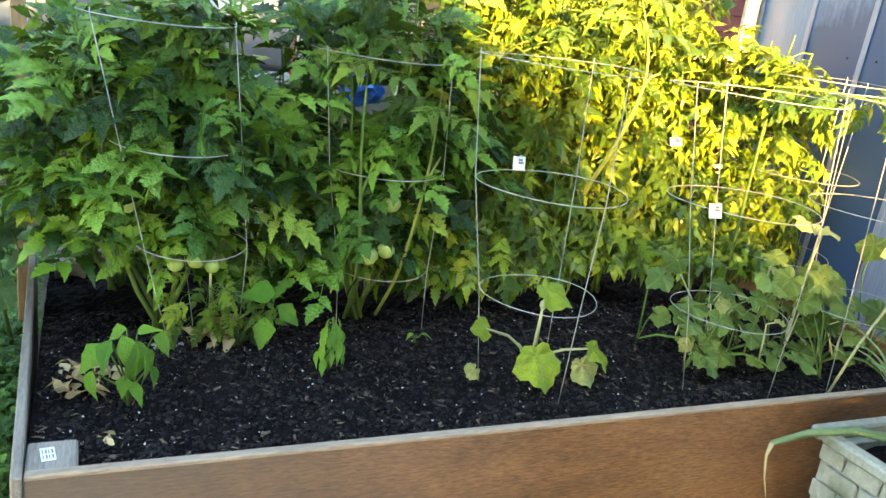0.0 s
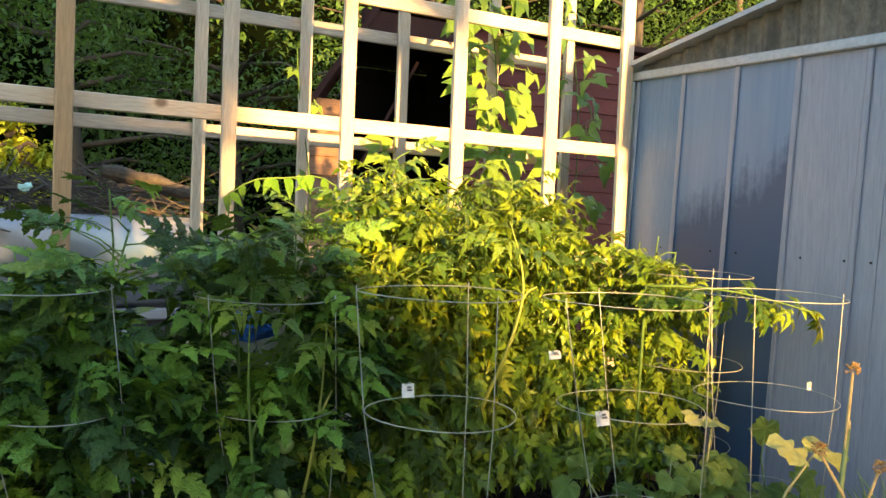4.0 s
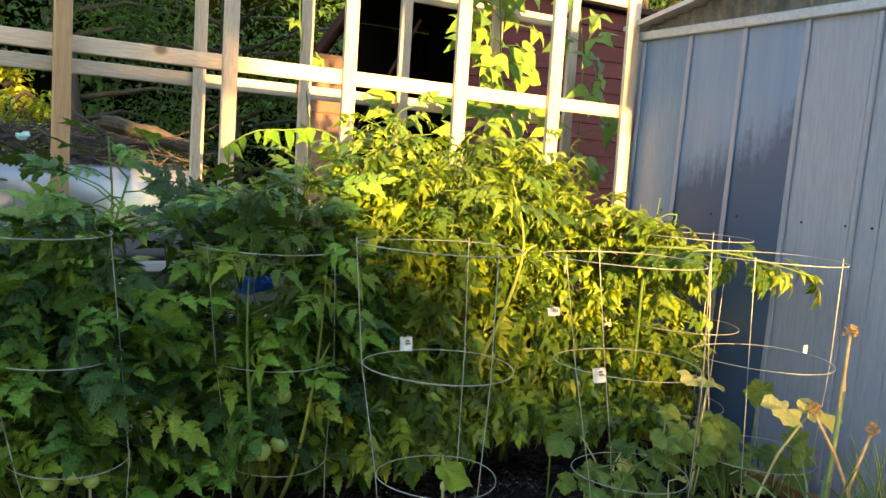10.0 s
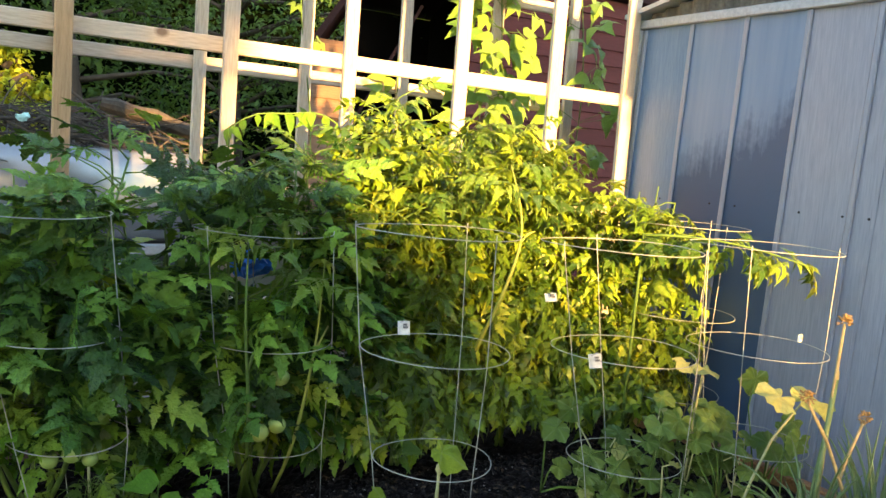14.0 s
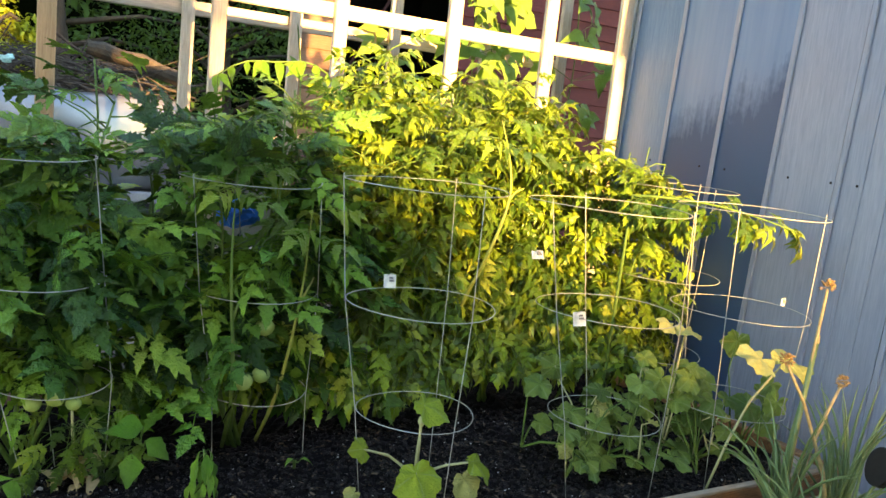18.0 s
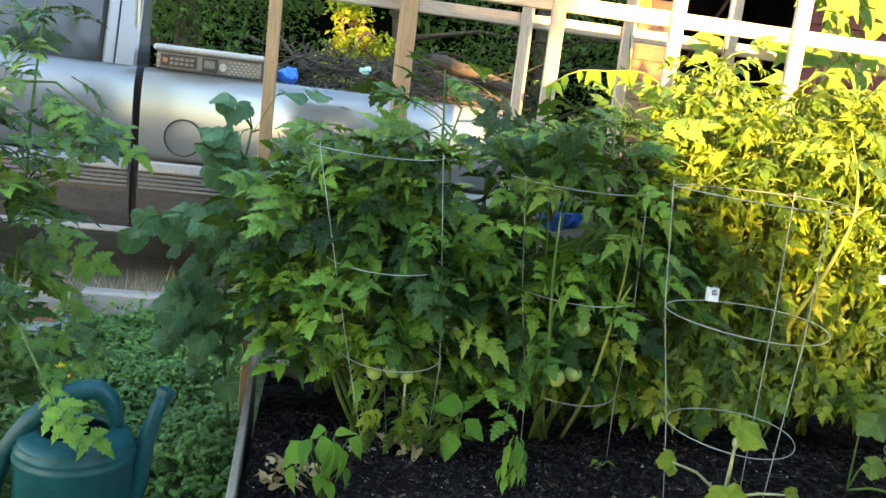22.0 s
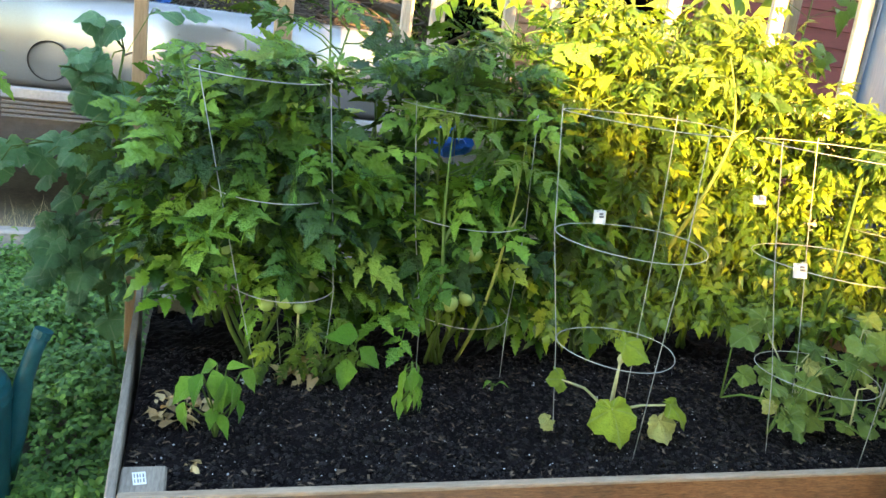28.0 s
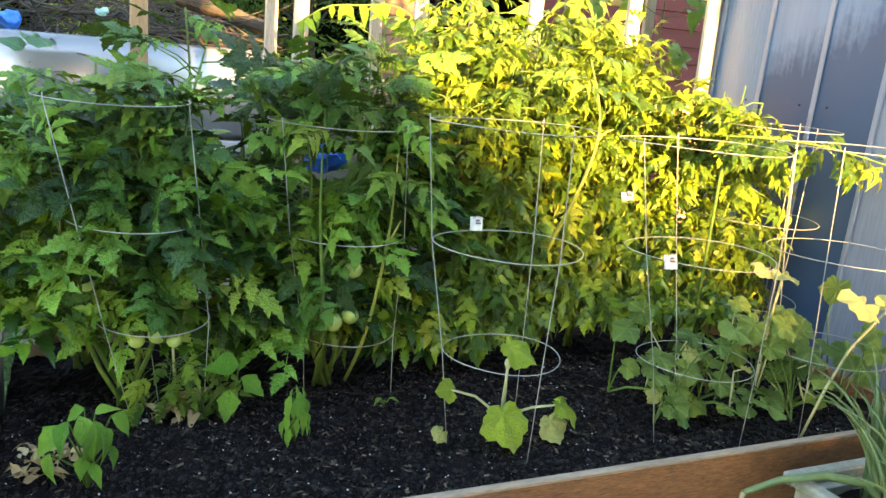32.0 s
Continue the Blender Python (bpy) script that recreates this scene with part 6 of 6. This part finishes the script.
for k in range(250):
    line = lr.choice(lines)
    q = lr.uniform(1.2, 7.99)
    b = line[int(q)].lerp(line[int(q) + 1], q - int(q))
    a = lr.uniform(0, 6.28)
    out = Vector((math.cos(a), math.sin(a), lr.uniform(-0.5, 0.4)))
    p = b + out * lr.uniform(0.02, 0.13)
    if p.x > -0.50 and p.z > 0.30:
        continue
    leaf_at(LEAF_MESH[k % 12], left_tomato, p, out, lr.uniform(0.12, 0.20), (lr.uniform(-0.5, 0.5), -0.5, 1), lr.uniform(-0.5, 0.5))
for b, p in (((-0.62, 0.62, 0.30), (-0.36, 0.27, 0.17)), ((-0.60, 0.66, 0.80), (-0.38, 0.62, 0.74))):
    b, p = Vector(b), Vector(p)
    part("side_shoot", tube([b, b.lerp(p, 0.5) + Vector((0, 0, 0.04)), p], [0.004, 0.003, 0.002], 5), STEM, left_tomato, smooth=True)
    for k in range(5):
        leaf_at(LEAF_MESH[k], left_tomato, b.lerp(p, 0.35 + 0.16 * k), (0.7, -0.5 + 0.35 * (k % 3), -0.45), 0.15, (0, -0.5, 1))

for fx, fy, fz in ((-0.45, 0.60, 0.134), (-0.43, 0.60, 0.098)):
    star = [blade(0.016, 0.009, (0.7, 1.0, 0.6, 0.2), 0.1, 0.3, k, (0, 0, 0), 1.2566 * k) for k in range(5)]
    part("flower", merge(*star), YELLOW, left_tomato, "small yellow star flower").matrix_basis = Matrix.Translation((fx, fy, fz)) @ Matrix.Rotation(1.2, 4, "X")

# ---- trees behind ----
def quad_leaf(seed):
    r = random.Random(seed)
    v = [(0, 0, 0), (0.45, -0.24, 0.06), (1, 0, -0.12), (0.45, 0.24, 0.06), (0.5, 0, 0)]
    return np.array(v), [(0, 1, 4), (1, 2, 4), (2, 3, 4), (3, 0, 4)]


QUADS = [quad_leaf(s) for s in range(2)]


def tree(x, y, h, crown, n, seed, label, low=0.3, size=(0.045, 0.095), leaf=TREE):
    r = random.Random(seed)
    thing = empty("tree", x, y, GZ, label, "tree", "trees behind the yard")
    top = Vector((x + r.uniform(-0.4, 0.4), y, GZ + h * 0.9))
    pts = [Vector((x, y, GZ - 0.1)).lerp(top, u) + Vector((0.08 * math.sin(4 * u + seed), 0, 0)) for u in [k / 6 for k in range(7)]]
    part("trunk", tube(pts, [0.16 * h / 6 * (1 - 0.8 * k / 6) for k in range(7)], 9), BARK, thing, smooth=True)
    clumps, limbs = [], []
    for k in range(34):
        u = low + (1 - low) * r.random()
        b = pts[0].lerp(top, min(u, 0.95))
        a = r.uniform(0, 6.28)
        reach = crown * (0.35 + 0.75 * math.sin(math.pi * min(1, (u - low) / (1 - low) * 0.75 + 0.2))) * r.uniform(0.5, 1.0)
        e = b + Vector((reach * math.cos(a), reach * math.sin(a), r.uniform(-0.1, 0.5) * reach))
        limbs.append(tube([b, b.lerp(e, 0.5) + Vector((0, 0, 0.1)), e], [0.035, 0.022, 0.008], 5))
        clumps += [(e, crown * r.uniform(0.22, 0.42)), (b.lerp(e, 0.6), crown * r.uniform(0.2, 0.35))]
    part("limb", merge(*limbs), BARK, thing, smooth=True, kind="stuff")
    s = Stamp()
    for k in range(n):
        c, rad = clumps[k % len(clumps)]
        d = Vector((r.gauss(0, 1), r.gauss(0, 1), r.gauss(0, 0.8))).normalized() * rad * r.random() ** 0.4
        s.put(QUADS[k % 2], Matrix.Translation(c + d) @ frame_to((r.gauss(0, 1), r.gauss(0, 1), r.gauss(-0.4, 0.6)), (r.gauss(0, 0.6), r.gauss(0, 0.6), 1)) @ Matrix.Scale(r.uniform(*size), 4))
    s.done("crown", leaf, thing, "leafy crown with gaps", "stuff")
    return thing


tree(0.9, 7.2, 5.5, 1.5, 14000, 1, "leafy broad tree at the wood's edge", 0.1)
tree(0.47, 6.3, 2.25, 0.36, 4200, 8, "young leafy tree catching the sun, leaf colour brightened for it", 0.25, (0.04, 0.08), SUNLIT_LEAF)
tree(-1.6, 8.4, 6.5, 1.8, 14000, 2, "leafy tree, partly sunlit, behind the truck", 0.12)
tree(3.0, 9.2, 7.0, 1.8, 4500, 3, "dark leafy tree behind the outbuilding", 0.15)
tree(9.2, 8.6, 7.0, 2.2, 16000, 4, "sunlit leafy tree beyond the shed", 0.15)
tree(6.3, 10.5, 8.0, 2.2, 4500, 5, "tall leafy tree beyond the outbuilding", 0.2)
tree(-4.4, 9.0, 7.0, 2.0, 4500, 6, "leafy tree at the wood's edge", 0.1)
tree(12.5, 9.5, 7.5, 2.4, 4500, 7, "leafy tree beyond the shed", 0.1)
woods = Stamp()
fr = random.Random(9)
for k in range(64000):
    x, z = fr.uniform(-9, 16), GZ + 8.5 * fr.random() ** 1.3
    y = 11.2 + 1.8 * noise.noise((x * 0.6, z * 0.6, 2)) + fr.uniform(-0.5, 0.5)
    if noise.noise((x * 0.9, z * 0.9, 11)) + 0.5 * noise.noise((x * 2.3, z * 2.3, 5)) < -0.06:
        continue
    woods.put(QUADS[k % 2], Matrix.Translation((x, y, z)) @ frame_to((fr.gauss(0, 1), fr.gauss(-0.4, 0.6), fr.gauss(-0.4, 0.6)), (fr.gauss(0, 0.6), fr.gauss(-0.5, 0.6), 1)) @ Matrix.Scale(fr.uniform(0.09, 0.20), 4))
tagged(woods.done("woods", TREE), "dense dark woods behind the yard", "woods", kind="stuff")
# sheet behind the leaves, its near-black colour standing in for the woods' shade
shade_sheet = bmesh.new()
bmesh.ops.create_grid(shade_sheet, x_segments=60, y_segments=16, size=1.0)
for v in shade_sheet.verts:
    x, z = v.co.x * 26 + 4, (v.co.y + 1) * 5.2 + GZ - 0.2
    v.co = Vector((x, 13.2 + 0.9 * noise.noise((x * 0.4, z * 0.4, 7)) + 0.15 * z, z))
tagged(part("backdrop", shade_sheet, WOODS_SHADE), "near-black sheet painting the shade deep in the woods", "backdrop", kind="structure")

# ---- unseen house added behind the camera so its roof shades the bed's left ----
house = empty("neighbour_house", -2.6, -12, GZ, "unseen gable-roofed house added to shade the bed", "house")
HY, RX, RZ, SLOPE = -10.0, 1.2, 2.05, 1.0
ridge_x = -0.8
ridge_z = RZ + SLOPE * (RX - ridge_x)
eave_x = 1.95
eave = RZ - SLOPE * (eave_x - RX)
left_x = 2 * ridge_x - eave_x
verts = [(x, y, z) for y in (HY, HY - 6) for x, z in ((left_x + 0.3, GZ - 0.1), (eave_x - 0.3, GZ - 0.1), (eave_x - 0.3, eave - 0.02), (ridge_x, ridge_z - 0.1), (left_x + 0.3, eave - 0.02))]
part("wall", (verts, [(0, 1, 2, 3, 4), (9, 8, 7, 6, 5), (0, 5, 6, 1), (1, 6, 7, 2), (0, 4, 9, 5)]), HOUSE, house)
for s, ex in ((1, eave_x), (-1, left_x)):
    verts = [(x, y, z + d) for y in (HY + 0.3, HY - 6.3) for x, z in ((ridge_x, ridge_z), (ex, eave)) for d in (-0.1, 0.0)]
    part("roof", (verts, [(0, 1, 3, 2), (4, 6, 7, 5), (0, 4, 5, 1), (2, 3, 7, 6), (1, 5, 7, 3), (0, 2, 6, 4)]), SHINGLE, house)

# unseen block added to keep the sun off the outbuilding's siding
garage = empty("neighbour_garage", 6.2, -11, GZ, "unseen flat-roofed garage added to shade the outbuilding", "garage")
part("wall", box((3.05, -13, GZ - 0.1), (10.5, -9.6, 5.2), 0.02), HOUSE, garage)
part("roof", box((3.0, -13.1, 5.2), (10.6, -9.5, 5.35), 0.02), SHINGLE, garage)
# fence added out of view; its top sets how far down sunlight reaches
fence = empty("board_fence", 2.6, -9.8, GZ, "unseen board fence added to shade the bed's lower right", "fence")
for k in range(18):
    part("board", box((1.3 + 0.112 * k, -9.82, GZ - 0.05), (1.41 + 0.112 * k, -9.80, (1.45 if k < 7 else 1.30) + 0.01 * (k % 3)), 0.002), POST_WOOD, fence)
# loose leaves added out of view to dapple the low sun over the fence
hedge, gr2 = Stamp(), random.Random(31)
for k in range(420):
    hx = gr2.uniform(1.1, 3.4)
    hedge.put(QUADS[k % 2], Matrix.Translation((hx, -9.6 + gr2.uniform(-0.15, 0.15), 1.30 + max(0.10, 0.80 - 0.42 * (hx - 1.1)) * gr2.random() ** 1.3)) @ frame_to((gr2.gauss(0, 1), gr2.gauss(0, 0.5), gr2.gauss(0, 1)), (gr2.gauss(0, 0.4), 1, gr2.gauss(0, 0.4))) @ Matrix.Scale(gr2.uniform(0.09, 0.15), 4))
for k in range(60):
    sx = 1.15 + 0.038 * k
    hedge.put((np.array(tube([(0, 0, 0), (0.02, 0.01, 1.0), (0.05, 0, 2.0)], [0.008, 0.006, 0.003], 4)[0]), tube([(0, 0, 0), (0.02, 0.01, 1.0), (0.05, 0, 2.0)], [0.008, 0.006, 0.003], 4)[1]), Matrix.Translation((sx, -9.6, GZ - 0.05)))
tagged(hedge.done("hedge", TREE), "unseen loose hedge added above the fence to filter the sun", "hedge", kind="stuff")
# unseen tree added so its crown shades the trellis tops and woods
shade_canopy = empty("tree", -6.0, -8.2, GZ, "unseen spreading tree added behind the camera to cast shade", "tree")
part("trunk", tube([(-6.0, -8.2, GZ - 0.1), (-6.0, -8.2, 2.0), (-5.6, -8.1, 3.5), (-4.8, -8.0, 4.8)], [0.38, 0.32, 0.24, 0.12], 12), BARK, shade_canopy, smooth=True)
for k in range(7):
    part("limb", tube([(-5.8, -8.1, 2.4 + 0.25 * k), (-3.2 + 0.4 * k, -8.1, 2.9 + 0.30 * k), (-0.6 + 0.6 * k, -8.0, 3.6 + 0.22 * k)], [0.12, 0.08, 0.03], 6), BARK, shade_canopy, smooth=True)
crown, cr = Stamp(), random.Random(21)
for k in range(4200):
    x = cr.uniform(-5.5, 4.5)
    if k % 3 == 0:
        # extra high leaves keep the sun off the woods
        x2 = cr.uniform(-6.5, 2.6)
        crown.put(QUADS[k % 2], Matrix.Translation((x2, -8.0 + cr.uniform(-0.9, 0.9), 5.0 + (3.4 - 0.25 * max(0.0, x2)) * cr.random())) @ frame_to((cr.gauss(0, 1), cr.gauss(0, 0.4), cr.gauss(-0.3, 0.7)), (cr.gauss(0, 0.4), cr.gauss(0.9, 0.4), cr.gauss(0, 0.5))) @ Matrix.Scale(cr.uniform(0.5, 0.9), 4))
    low = 2.60 + 0.60 * (x - 0.98) + 0.25 * noise.noise((x * 1.3, 0, 4))
    z = max(low, 1.0) + (5.2 - max(low, 1.0)) * cr.random() ** 1.15
    # hole in the crown lets a spot of sun onto the young tree
    if abs(x - 0.59) < 0.42 and abs(z - 3.09) < 0.30:
        continue
    crown.put(QUADS[k % 2], Matrix.Translation((x, -8.0 + cr.uniform(-0.7, 0.7), z)) @ frame_to((cr.gauss(0, 1), cr.gauss(0, 0.4), cr.gauss(-0.3, 0.7)), (cr.gauss(0, 0.4), cr.gauss(0.9, 0.4), cr.gauss(0, 0.5))) @ Matrix.Scale(cr.uniform(0.35, 0.6), 4))
crown.done("crown", TREE, shade_canopy, "broad leafy crown", "stuff")

# ---- hose wand lying on the planter ----
wand = empty("hose_wand", 2.2, -0.36, -0.012, "green hose wand with black ringed head resting on the planter", "hose wand")
a, b = Vector((1.955, -0.40, 0.242)), Vector((2.36, -0.62, 0.12))
d = (b - a).normalized()
part("head", tube([a, a + d * 0.012, a + d * 0.03, a + d * 0.075, a + d * 0.11], [0.040, 0.043, 0.041, 0.031, 0.019], 20), HOSE_GREEN, wand, "green flared head", True)
part("face_ring", tube([a - d * 0.006, a + d * 0.010], [0.045, 0.045], 20), BLACK, wand, "black rubber ring")
part("neck", tube([a + d * 0.105, a + d * 0.22, b + Vector((0.03, -0.03, -0.06)), Vector((2.45, -0.75, -0.20)), Vector((2.46, -0.95, GZ + 0.0))], [0.018, 0.017, 0.016, 0.014, 0.012], 12), HOSE_GREEN, wand, "green grip", True)
# added support from the head down to the planter
part("rest", tube([a + d * 0.06, Vector((2.05, -0.43, -0.018))], [0.008, 0.008], 6), BLACK, wand, "black prop added to hold the wand up on the planter")
